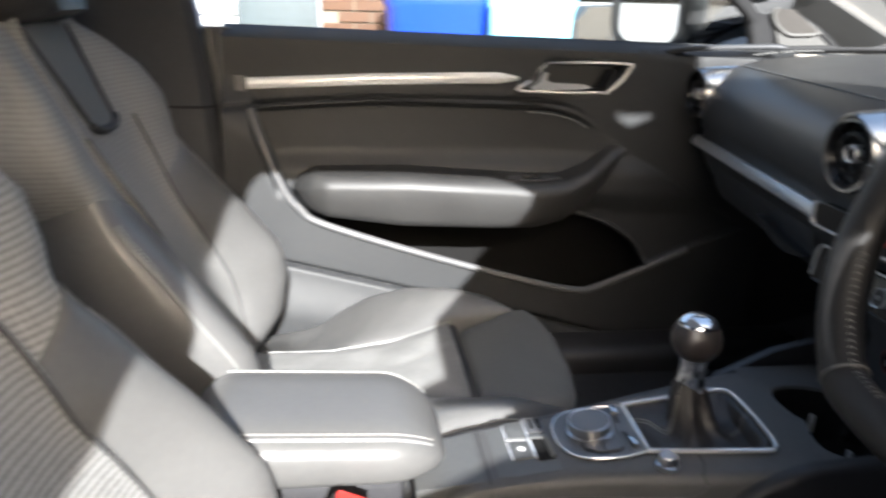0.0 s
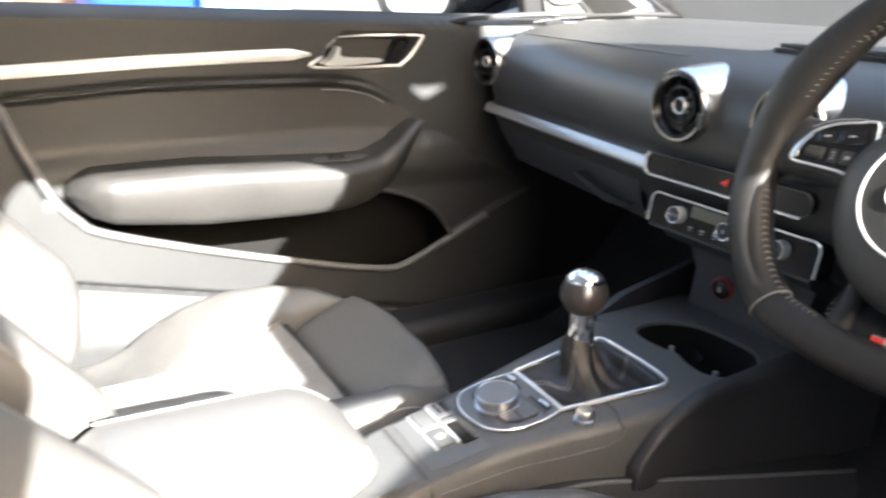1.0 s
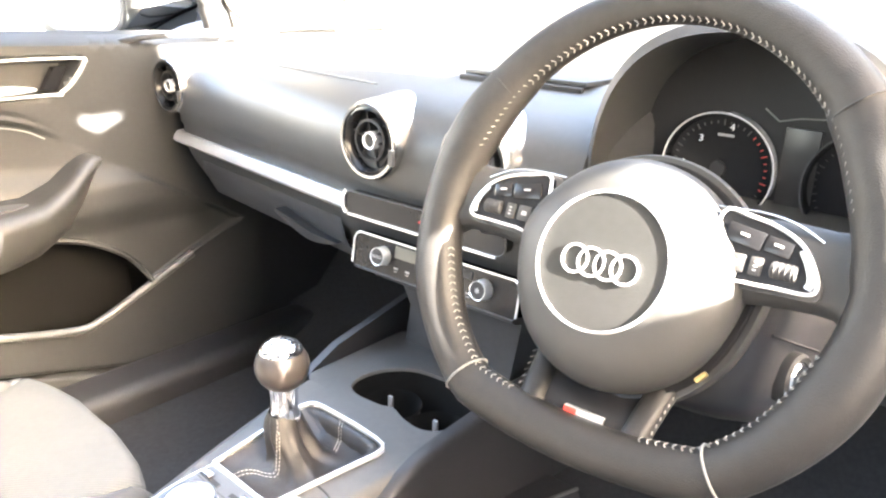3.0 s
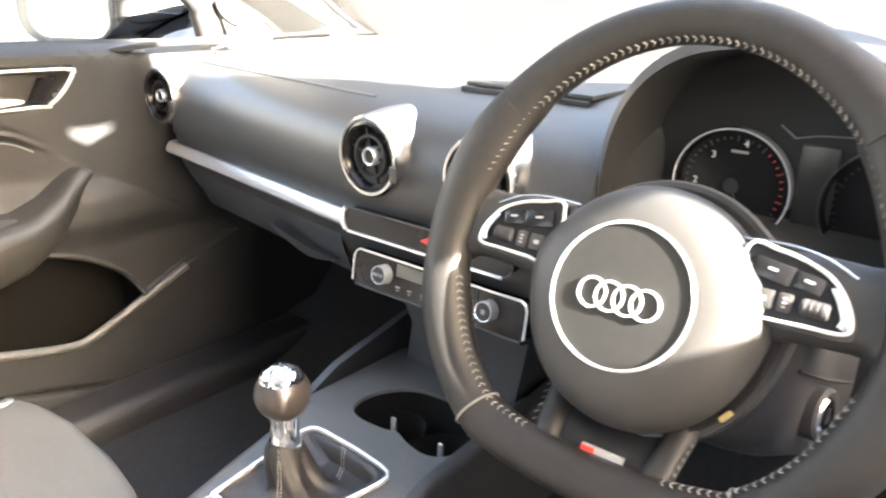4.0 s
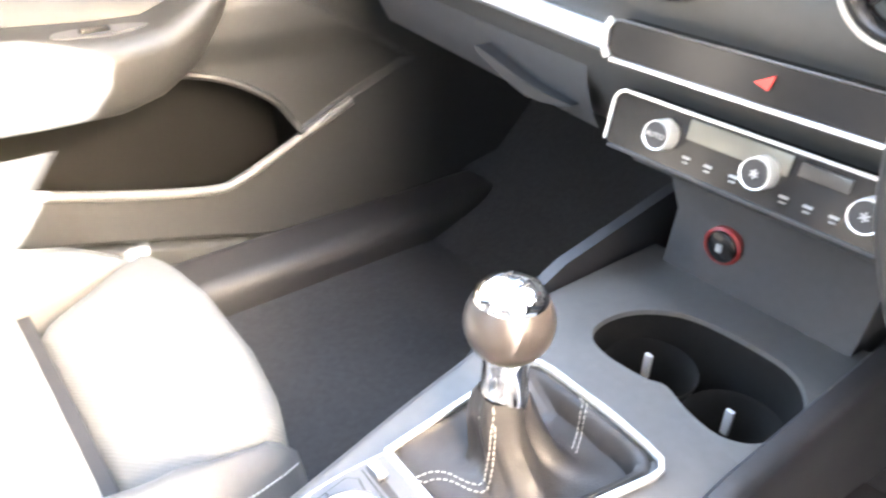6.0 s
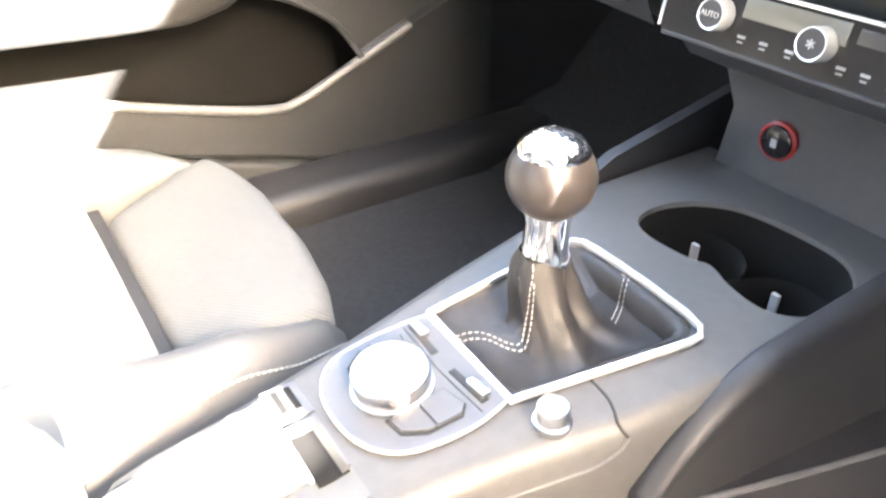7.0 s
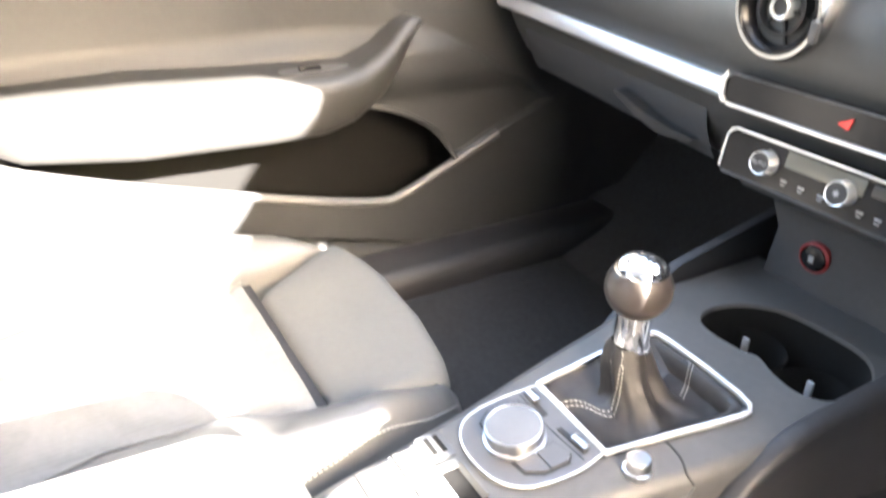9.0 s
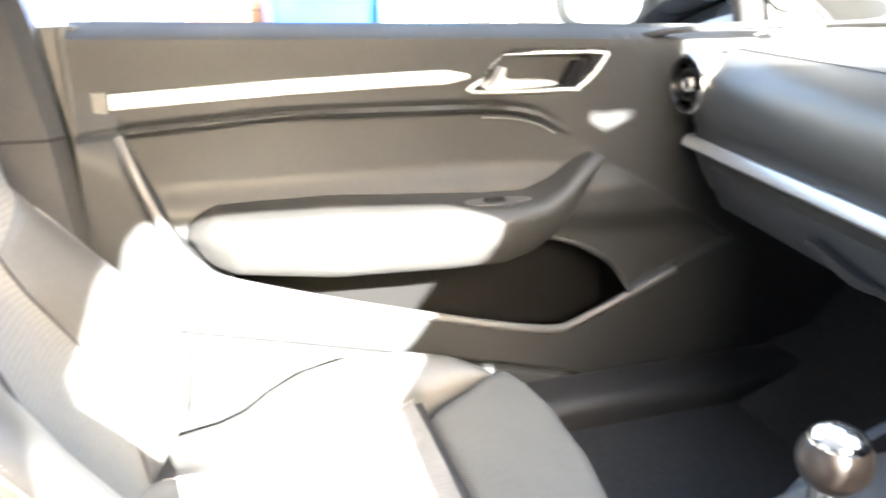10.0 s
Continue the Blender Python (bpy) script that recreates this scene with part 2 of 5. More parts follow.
def roof_and_pillars():
    def sheet(h, grow):
        return surface(lambda u, v: (u, v * (0.60 + grow), h + 0.05 * (1 - v * v) - 0.06 * step(-0.6, -1.5, u) - 0.03 * step(-0.2, 0.12, u)), span(-1.5, 0.12, 14), span(-1, 1, 13))
    bm = sheet(1.45, 0)
    bmesh.ops.solidify(bm, geom=bm.faces, thickness=0.05)
    tagged(part("ceiling", bm, LINING), "pale grey fabric car roof lining", "roof lining", kind="structure")
    for s in (1, -1):
        lift = 0.09 if s < 0 else 0.0
        if s > 0:
            outline = [(0.609, 0.950), (0.98, 0.950), (0.93, 0.975), (0.877, 0.993), (0.80, 1.022), (0.742, 1.048), (0.50, 1.165), (0.25, 1.30), (0.08, 1.385), (0.03, 1.35), (0.22, 1.245), (0.42, 1.13), (0.52, 1.068), (0.557, 1.040), (0.578, 1.008)]
        else:
            outline = [(0.59, 0.950), (0.93, 0.950), (0.86, 1.01), (0.72, 1.10), (0.50, 1.22), (0.25, 1.335), (0.08, 1.385), (0.04, 1.34), (0.22, 1.25), (0.40, 1.14), (0.52, 1.045)]
        bm = prism(outline, "y", 0.0, 0.045, 0.008, 3)
        for v in bm.verts:
            v.co.y = s * ((0.738 if s > 0 else 0.708) + v.co.y - (v.co.z - 0.96) * 0.30)
            v.co.z += lift * step(0.95, 1.1, v.co.z)
        a = part("pillar_front", bm, PILLAR)
        tagged(a, "pale grey windscreen pillar trim", "pillar", kind="structure")
        edge = smooth_outline([(0.609, 0.990), (0.577, 1.010), (0.566, 1.031), (0.580, 1.046), (0.628, 1.043), (0.662, 1.022), (0.684, 1.002), (0.672, 0.991), (0.64, 0.988)])
        inner = lambda z: s * ((0.735 if s > 0 else 0.704) - (z - 0.96) * 0.30)
        bm = prism(edge, "y", -0.001, 0.012, 0.002)
        for v in bm.verts:
            v.co.y = inner(v.co.z) + s * v.co.y
        part("tweeter_grille", bm, LINING_DARK, a, "dark rounded speaker grille")
        part("grille_rim", sweep([(x, inner(z) - s * 0.001, z) for x, z in edge], circle(0.0032, 8), up=(0, 1, 0), closed=True), PILLAR, a, "pale raised rim round the grille")
        if s > 0:
            frame_line = smooth_path([(0.572, 0.752, 0.950), (0.556, 0.744, 1.0), (0.530, 0.735, 1.042), (0.40, 0.70, 1.13), (0.2, 0.66, 1.245), (0.03, 0.615, 1.345)])
            post = part("window_frame", sweep(frame_line, rounded(0.052, 0.030, 0.010, 3), up=(0, 1, 0)), MATTE)
            tagged(post, "black window frame beside the windscreen pillar", "window frame", kind="structure")
        seal = None if s > 0 else part("window_seal", sweep(smooth_path([(0.60, 0.752 * s, 0.955), (0.50, 0.735 * s, 1.045 + lift * 0.7), (0.38, 0.70 * s, 1.135 + lift), (0.2, 0.655 * s, 1.245 + lift), (0.03, 0.61 * s, 1.335 + lift)]), circle(0.016, 10)), MATTE)
        if seal:
            tagged(seal, "black rubber window frame seal", "seal", kind="structure")
        b = part("pillar_middle", loft([[(x0, s * y, z), (x0 - 0.02, s * (y - 0.02), z), (x1, s * (y - 0.02), z), (x1, s * (y + 0.05), z), (x0, s * (y + 0.05), z)] for z, x0, x1, y in ((0.25, -0.53, -0.86, 0.73), (0.6, -0.525, -0.84, 0.76), (0.82, -0.545, -0.84, 0.77), (1.0, -0.565, -0.82, 0.75), (1.2, -0.60, -0.76, 0.67), (1.36, -0.63, -0.74, 0.59))]), PLASTIC)
        tagged(b, "black plastic pillar trim behind the door", "pillar", kind="structure")
        part("joint", sweep([(-0.545, s * 0.772, 0.83), (-0.566, s * 0.7485, 0.83), (-0.83, s * 0.7485, 0.835)], circle(0.003, 6)), MATTE, b)
        q = part("wall_rear_side", loft([[(x, s * y, z) for z, y in ((0.25, 0.74), (0.98, 0.78), (1.37, 0.60), (1.37, 0.66), (0.98, 0.84), (0.25, 0.84))] for x in (-1.6, -0.81)]), PLASTIC)
        tagged(q, "black rear side trim panel", "panel", kind="structure")
        r = part("roof_rail", sweep([(-1.5, 0.58 * s, 1.39), (-0.6, 0.60 * s, 1.455), (-0.2, 0.60 * s, 1.45), (0.1, 0.59 * s, 1.425)], rounded(0.06, 0.10, 0.02, 3)), LINING)
        tagged(r, "grey lined rail along the roof edge", "roof rail", kind="structure")
    jamb = part("door_jamb", box((-0.60, 0.825, 0.615), (0.17, 0.03, 0.73), 0.004), PLASTIC)
    tagged(jamb, "black door jamb beside the pillar", "door jamb", kind="structure")
    w = part("wall_rear", loft([[(x, y, z) for x, z in ((-1.35, 0.25), (-1.5, 0.95), (-1.6, 0.95), (-1.5, 0.25))] for y in (-0.8, 0.8)]), PLASTIC)
    tagged(w, "dark rear bulkhead of the cabin", "wall", kind="structure")
    gl = part("windscreen", surface(lambda u, v: (1.03 - 0.93 * u - 0.08 * v * v * (1 - u), v * (0.74 - 0.15 * u), 0.945 + 0.39 * u), span(0, 1, 8), span(-1, 1, 11)), GLASS, fix=False)
    gl.visible_shadow = False
    tagged(gl, "clear sloping windscreen above the dashboard", "windscreen", kind="structure")
    foot = smooth_path([(0.60, 0.727, 0.9585), (0.66, 0.733, 0.961), (0.83, 0.722, 0.9645), (0.985, 0.60, 0.9645), (1.06, 0.3, 0.9645), (1.075, 0.0, 0.9645), (1.06, -0.3, 0.9645), (0.98, -0.62, 0.963)], 8)
    strip = part("trim", sweep(foot, rounded(0.016, 0.012, 0.004, 3)), MATTE)
    tagged(strip, "black rubber strip at the windscreen's foot", "trim", kind="structure")


def bonnet():
    ob = thing("bonnet", "silver painted car bonnet ahead of the windscreen", "car bonnet")
    rise = [(1.30, 0.982), (1.45, 0.980), (1.6, 0.968), (1.9, 0.92), (2.15, 0.83), (2.25, 0.72)]
    skin = part("bonnet_skin", surface(lambda x, v: (x - 0.12 * v * v * (x - 0.9), 0.76 * v, interp(rise, x) - 0.05 * v * v - 0.03 * abs(v) ** 6), span(1.30, 2.25, 16), span(-1, 1, 21)), SILVER, ob)
    cowl = surface(lambda x, v: (x - 0.05 * v * v, 0.76 * v, interp([(1.08, 0.950), (1.2, 0.945), (1.29, 0.950), (1.305, 0.972)], x) - 0.03 * v * v), [1.08, 1.15, 1.2, 1.25, 1.29, 1.305], span(-1, 1, 17))
    part("cowl", cowl, LIPTRIM, ob, "grey plastic cowl below the glass")
    part("bonnet_edge", sweep([(1.30 - 0.04 * v * v, 0.76 * v, 0.984 - 0.05 * v * v) for v in span(-1, 1, 17)], circle(0.006, 8)), MATTE, ob, "black rubber edge")
    for q in (-0.3, 0.35):
        part("wiper", sweep([(1.09, q, 0.955), (1.06, q + 0.35, 0.968)], rounded(0.012, 0.01, 0.003, 2)), MATTE, ob, "black wiper arm")


# ---- passenger door ----
LIP = [(-0.62, 0.90), (-0.476, 0.827), (-0.452, 0.758), (-0.416, 0.668), (-0.385, 0.628), (-0.349, 0.600), (-0.2, 0.548), (-0.025, 0.495), (0.12, 0.455), (0.217, 0.436), (0.255, 0.443), (0.295, 0.459), (0.454, 0.530), (0.7, 0.62)]
INS = [(-0.62, 0.815), (-0.484, 0.820), (-0.24, 0.835), (0.0, 0.832), (0.115, 0.829), (0.155, 0.824), (0.19, 0.814), (0.232, 0.790), (0.30, 0.746), (0.407, 0.681), (0.51, 0.617), (0.6, 0.56)]


def belt(x):
    return interp([(-0.62, 0.988), (0.0, 0.972), (0.6, 0.962)], x)


def door_y(x, z):
    upper = 0.787 - 0.055 * step(0.05, 0.42, x) - 0.055 * step(0.40, 0.56, x) * step(0.80, 0.93, z)
    proud = 0.738 - 0.01 * step(0.1, 0.5, x)
    inside = step(-0.004, 0.006, z - interp(LIP, x)) * step(-0.006, 0.006, interp(INS, x) - z)
    low = 0.508 - 0.26 * (x + 0.417)
    outer = proud + (upper - proud) * step(-0.06, 0.05, z - max(interp(INS, x) - 0.12, interp(LIP, x)))
    y = outer + (0.805 - 0.062 * step(0.08, 0.32, x) - outer) * inside
    # swelling shoulder under the groove and above the armrest
    y -= 0.022 * inside * step(0.74, 0.69, z) * step(0.6, 0.66, z)
    y += 0.008 * math.exp(-((z - (interp(INS, x) + 0.012)) / 0.005) ** 2) * step(0.25, 0.1, x)
    y += 0.014 * math.exp(-((z - low) / 0.005) ** 2) - 0.020 * step(0.0, -0.12, z - low)
    y += 0.05 * step(belt(x) - 0.03, belt(x), z) ** 2
    # hollow behind the release handle
    left, right = 0.076 + (z - 0.866) * 0.95, 0.240 + (z - 0.866) * 0.85
    y += 0.035 * step(0.862, 0.868, z) * step(0.926, 0.920, z) * step(left - 0.003, left + 0.004, x) * step(right + 0.003, right - 0.004, x)
    return y


POCKET_TOP = [(-0.40, 0.655), (-0.33, 0.640), (-0.18, 0.622), (0.0, 0.614), (0.10, 0.612), (0.17, 0.607), (0.214, 0.602), (0.25, 0.594), (0.28, 0.581), (0.31, 0.562), (0.335, 0.540), (0.355, 0.512)]


def passenger_door():
    door = thing("car_door", "closed black front car door with silver trim and padded armrest", "car door")
    xs = span(-0.53, -0.49, 5) + span(-0.487, -0.33, 80) + span(-0.32, 0.62, 110)
    columns = []
    for x in xs:
        lip, top, low = interp(LIP, x), interp(INS, x), 0.508 - 0.26 * (x + 0.417)
        marks = sorted({round(z, 5) for c, w, k in ((lip, 0.012, 9), (top, 0.03, 17), (low, 0.012, 5)) for z in span(c - w, c + w, k)})
        marks = [z for z in marks if 0.305 < z < belt(x) - 0.005][:31]
        marks += [0.96] * (31 - len(marks))
        fill = span(0.30, belt(x), 90)
        columns.append([(x, door_y(x, z), z) for z in sorted(marks + fill)])
    bm = loft(columns, closed=False)
    cut = [f for f in bm.faces for p in (f.calc_center_median(),) if -0.335 < p.x < 0.36 and interp(LIP, p.x) - 0.003 < p.z < interp(POCKET_TOP, p.x)]
    bmesh.ops.delete(bm, geom=cut, context="FACES")
    part("door_panel", bm, INSERT_PANEL, door, fix=False)
    # the pocket's shade is put into the liner's near-black colour
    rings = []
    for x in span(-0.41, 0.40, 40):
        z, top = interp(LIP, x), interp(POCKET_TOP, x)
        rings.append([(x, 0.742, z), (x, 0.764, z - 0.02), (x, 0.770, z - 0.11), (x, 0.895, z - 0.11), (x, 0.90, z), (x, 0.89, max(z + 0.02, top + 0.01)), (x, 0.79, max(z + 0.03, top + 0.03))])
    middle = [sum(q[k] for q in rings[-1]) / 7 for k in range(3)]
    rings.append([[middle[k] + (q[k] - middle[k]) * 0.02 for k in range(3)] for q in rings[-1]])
    part("pocket_liner", loft(rings, closed=False), HOLLOW_SHADE, door, "door pocket hollow, blackened for its shade", fix=False)
    part("door_shell", loft([[(x, 0.93, 0.25), (x, 0.95, 0.25), (x, 0.965, 0.6), (x, 0.89, belt(x) - 0.01), (x, 0.845, belt(x) - 0.006), (x, 0.945, 0.6)] for x in span(-0.53, 0.7, 8)]), SILVER, door, "silver painted outer skin")
    lip = smooth_path([(x, 0.735 + (0.03 if x < -0.47 else 0) - 0.01 * step(0.1, 0.5, x), z - 0.002) for x, z in LIP[1:-1]], 6)
    part("pocket_lip", sweep(lip, circle(0.0078, 10), up=(0, 1, 0)), LIPTRIM, door, "grey rounded lip of the door pocket")
    seal = smooth_path([(-0.535, 0.80, 0.98), (-0.533, 0.79, 0.83), (-0.525, 0.77, 0.6), (-0.5, 0.76, 0.32)])
    part("door_seal", sweep(seal, circle(0.008, 8), up=(1, 0, 0)), LIPTRIM, door, "grey rubber door seal")
    edge = smooth_path([(x, door_y(x, interp(INS, x) + 0.004) - 0.001, interp(INS, x) - 0.010) for x in (0.09, 0.13, 0.16, 0.19, 0.215)], 6)
    part("insert_edge", sweep(edge, circle(0.0014, 6), up=(0, 1, 0)), SEAM, door, "thin pale edge over the insert")
    # rolled edge along the front of the pocket
    rim = smooth_path([(x, door_y(x, z + 0.004) - 0.001, z) for x, z in POCKET_TOP[4:]] + [(0.362, 0.722, 0.492)], 5)
    part("pocket_edge", sweep(rim, circle(0.0055, 8), up=(0, 1, 0)), INSERT_PANEL, door, "rolled front edge of the pocket")
    # armrest pad with its forward pull
    T = [(-0.398, 0.672), (-0.385, 0.690), (-0.355, 0.705), (-0.174, 0.706), (0.1, 0.689), (0.16, 0.692), (0.21, 0.714), (0.25, 0.745), (0.272, 0.757), (0.287, 0.750)]
    B = [(-0.398, 0.664), (-0.37, 0.634), (-0.331, 0.620), (-0.179, 0.602), (0.0, 0.594), (0.085, 0.594), (0.15, 0.604), (0.21, 0.634), (0.255, 0.682), (0.287, 0.738)]
    Y = [(-0.398, 0.735), (-0.37, 0.680), (-0.33, 0.656), (-0.2, 0.646), (0.1, 0.648), (0.2, 0.674), (0.26, 0.700), (0.287, 0.713)]
    rings = []
    for x in span(-0.398, 0.287, 60):
        t, b, y = interp(T, x) + 0.005, interp(B, x) + 0.003, interp(Y, x)
        r = min(0.026, (t - b) * 0.45)
        ring = [(x, 0.80, t - 0.004)] + [(x, y + r - r * math.sin(radians(a)), t - r + r * math.cos(radians(a))) for a in (0, 25, 50, 75, 90)]
        ring += [(x, y + 0.004, (t + b) / 2 - 0.004)] + [(x, y + 0.012 + r - r * math.cos(radians(a)), b + r - r * math.sin(radians(a))) for a in (15, 40, 65, 90)] + [(x, 0.80, b)]
        rings.append(ring)
    arm = part("armrest", loft(rings), ARMREST, door, "padded leather armrest with a raised pull")
    part("seam", sweep([(x, door_y(x, interp(T, x)) - 0.003, interp(T, x) - 0.001) for x in span(-0.35, 0.05, 30)], circle(0.003, 6)), MATTE, arm)
    part("window_switch", prism(smooth_outline([(0.035, 0.70), (0.05, 0.685), (0.12, 0.69), (0.15, 0.705), (0.12, 0.722), (0.05, 0.722)]), "z", 0.688, 0.698, 0.002), SATIN_DARK, door, "dark window switch plate")
    part("switch_key", box((0.085, 0.703, 0.699), (0.035, 0.014, 0.008), 0.003), PIANO, door)
    ledge = smooth_path([(0.36, 0.765, 0.946), (0.40, 0.730, 0.9565), (0.45, 0.703, 0.9615), (0.50, 0.680, 0.9650), (0.545, 0.662, 0.9675), (0.565, 0.655, 0.9665)], 5)
    part("door_ledge", sweep(ledge, rounded(0.026, 0.011, 0.005, 3)), PLASTIC, door, "smooth ledge running over the dash end")
    # silver trim strip
    bar = [(-0.483, 0.873), (-0.235, 0.884), (-0.05, 0.888), (0.062, 0.889)]
    rings = []
    for x in span(-0.483, 0.066, 40):
        z, h = interp(bar, x), 0.0115 * (1 if x < 0.03 else 1 - 0.7 * (x - 0.03) / 0.036)
        y = door_y(x, z) - 0.001
        rings.append([(x, y + 0.01, z - h), (x, y - 0.004, z - h * 0.9), (x, y - 0.008, z - h * 0.3), (x, y - 0.008, z + h * 0.4), (x, y - 0.003, z + h), (x, y + 0.01, z + h)])
    part("trim_strip", loft(rings), BRUSHED, door, "long brushed aluminium trim strip")
    rings = []
    for x in span(-0.505, -0.487, 4):
        z = 0.873
        y = door_y(x, z)
        rings.append([(x, y + 0.01, z - 0.017), (x, y - 0.006, z - 0.015), (x, y - 0.006, z + 0.015), (x, y + 0.01, z + 0.017)])
    part("trim_end", loft(rings), LIPTRIM, door)
    # inner release handle in its chrome bezel
    out = [(0.072, 0.864), (0.10, 0.888), (0.128, 0.915), (0.145, 0.922), (0.28, 0.924), (0.29, 0.915), (0.27, 0.885), (0.25, 0.868), (0.235, 0.864)]
    ring = smooth_path([(x, 0, z) for x, z in out], 5, closed=True)
    ring = [(q.x, door_y(q.x, q.z) - 0.004, q.z) for q in ring]
    part("handle_bezel", sweep(ring, rounded(0.006, 0.010, 0.002, 2), up=(0, 1, 0), closed=True), CHROME, door, "chrome handle bezel")
    lever = [(0.094, 0.868), (0.106, 0.884), (0.116, 0.901), (0.123, 0.902), (0.128, 0.884), (0.2, 0.880), (0.206, 0.871)]
    part("release_handle", prism(smooth_outline(lever), "y", 0.762, 0.792, 0.006, 3), CHROME, door, "polished chrome release handle")
    part("lock_button", prism([(0.222, 0.872), (0.245, 0.910), (0.268, 0.912), (0.246, 0.873)], "y", 0.758, 0.775, 0.003), PIANO, door)
    pane = part("window_pane", loft([[(x, 0.835, belt(x) - 0.02), (x - 0.0, 0.66, 1.33 if x < 0.1 else 1.33 - (x - 0.1) * 0.5)] for x in span(-0.55, 0.8, 8)], closed=False), GLASS, door, "clear raised side window", fix=False)
    pane.visible_shadow = False
    return door


def body_flank():
    """Outer skin behind the closed door, as the door mirror shows it."""
    ob = part("body_flank", loft([[(x, 0.92, 0.30), (x, 0.965, 0.6), (x, 0.895, 0.95), (x, 0.855, 0.95), (x, 0.86, 0.30)] for x in (-2.0, -0.9, -0.54)]), SILVER)
    tagged(ob, "silver painted flank behind the closed door", "car body", kind="structure")
    part("quarter_glass", loft([[(x, 0.87, 0.955), (x, 0.885, 0.955), (x, 0.70, 1.36), (x, 0.685, 1.36)] for x in (-1.7, -0.86)]), PIANO, ob, "dark rear side window")


def side_mirror():
    m = thing("side_mirror", "black door mirror with a light reflecting glass", "car mirror")
    rings = []
    for dx, f in ((-0.032, 0.96), (-0.026, 1.0), (0.03, 0.98), (0.075, 0.78), (0.105, 0.35)):
        rings.append([(dx, 0.016 + u * f, v * f) for u, v in rounded(0.236, 0.188, 0.055, 6)])
    part("housing", loft(rings), BODY, m, "black painted shell", 50)
    part("glass_frame", sweep([(-0.033, 0.004 + u, v) for u, v in rounded(0.186, 0.166, 0.042, 6)], rounded(0.009, 0.009, 0.003, 2), up=(1, 0, 0), closed=True), SATIN_DARK, m, "grey edge round the glass")
    part("mirror_glass", prism([(0.004 + u, v) for u, v in rounded(0.178, 0.158, 0.038, 6)], "x", -0.0385, -0.0345), CHROME_MIRROR, m)
    part("arm", box((0.03, -0.12, -0.07), (0.06, 0.13, 0.035), 0.012), BODY, m)
    m.matrix_world = pose(0.4575, 1.025, 1.033, 0, 0, 26.6)


# ---- dashboard ----
def shift(y):
    return 0.144 * max(0.0, abs(y + 0.01) - 0.13)


DASH = [(1.10, 0.945), (0.95, 0.958), (0.75, 0.957), (0.6, 0.954), (0.5, 0.948), (0.44, 0.940), (0.40, 0.929), (0.372, 0.913), (0.352, 0.893), (0.342, 0.870), (0.339, 0.84), (0.339, 0.812), (0.344, 0.806), (0.346, 0.770), (0.352, 0.755), (0.362, 0.735), (0.385, 0.700), (0.42, 0.672), (0.48, 0.650), (0.62, 0.64), (0.9, 0.66)]


def dash_point(y, x, z):
    # hollow for the instruments
    cut = step(-0.222, -0.245, y) * step(-0.512, -0.49, y) * step(0.842, 0.868, z) * step(0.958, 0.95, z)
    if x < 0.49:
        x += (0.50 - shift(y) - x) * cut
    return (x + shift(y) * step(0.95, 0.45, x), y, z)


VENT = (0.335, 0.873)


def vent(parent, y, r=0.047):
    """Round turbine vent: chrome collar, black bezel, rings, blades and centre cap, facing the seats."""
    m = Matrix.Translation((VENT[0] + shift(y), y, VENT[1])) @ Matrix.Rotation(radians(-90), 4, "Y")
    v = part("air_vent", revolve([(r + 0.012, -0.13), (r + 0.010, -0.07), (r + 0.0075, -0.03), (r + 0.0045, -0.004), (r + 0.003, 0.005), (r + 0.0005, 0.009), (r - 0.003, 0.009), (r - 0.004, -0.03)], m), SATIN, parent, "round vent with a satin chrome collar")
    part("bezel", revolve([(r - 0.0035, 0.0), (r - 0.0035, 0.0075), (r - 0.007, 0.0085), (r - 0.011, 0.004), (r - 0.012, -0.02)], m, 40, False), PIANO, v)
    part("ring", revolve([(0.027, -0.01), (0.027, 0.003), (0.024, 0.004), (0.0235, -0.01)], m, 40, False), MATTE, v)
    part("throat", revolve([(r - 0.01, -0.02), (0.001, -0.022)], m), MATTE, v)
    for k in range(6):
        t = m @ Matrix.Rotation(radians(60 * k + 15), 4, "Z")
        part("blade", moved(box((0.022, 0, -0.008), (0.026, 0.002, 0.014)), t), MATTE, v)
    part("cap", revolve([(0.0118, -0.01), (0.0118, 0.004), (0.0102, 0.006), (0.0088, 0.005), (0.0086, 0.0)], m, 40, False), CHROME, v, "chrome centre ring")
    part("cap_core", revolve([(0.0087, -0.01), (0.0087, 0.002), (0.001, 0.002)], m), MATTE, v)
    part("tab", moved(box((-0.014, -r + 0.001, 0.011), (0.02, 0.008, 0.006), 0.002), m), SATIN_DARK, v)
    return v


def moved(bm, m):
    bm.transform(m)
    return bm


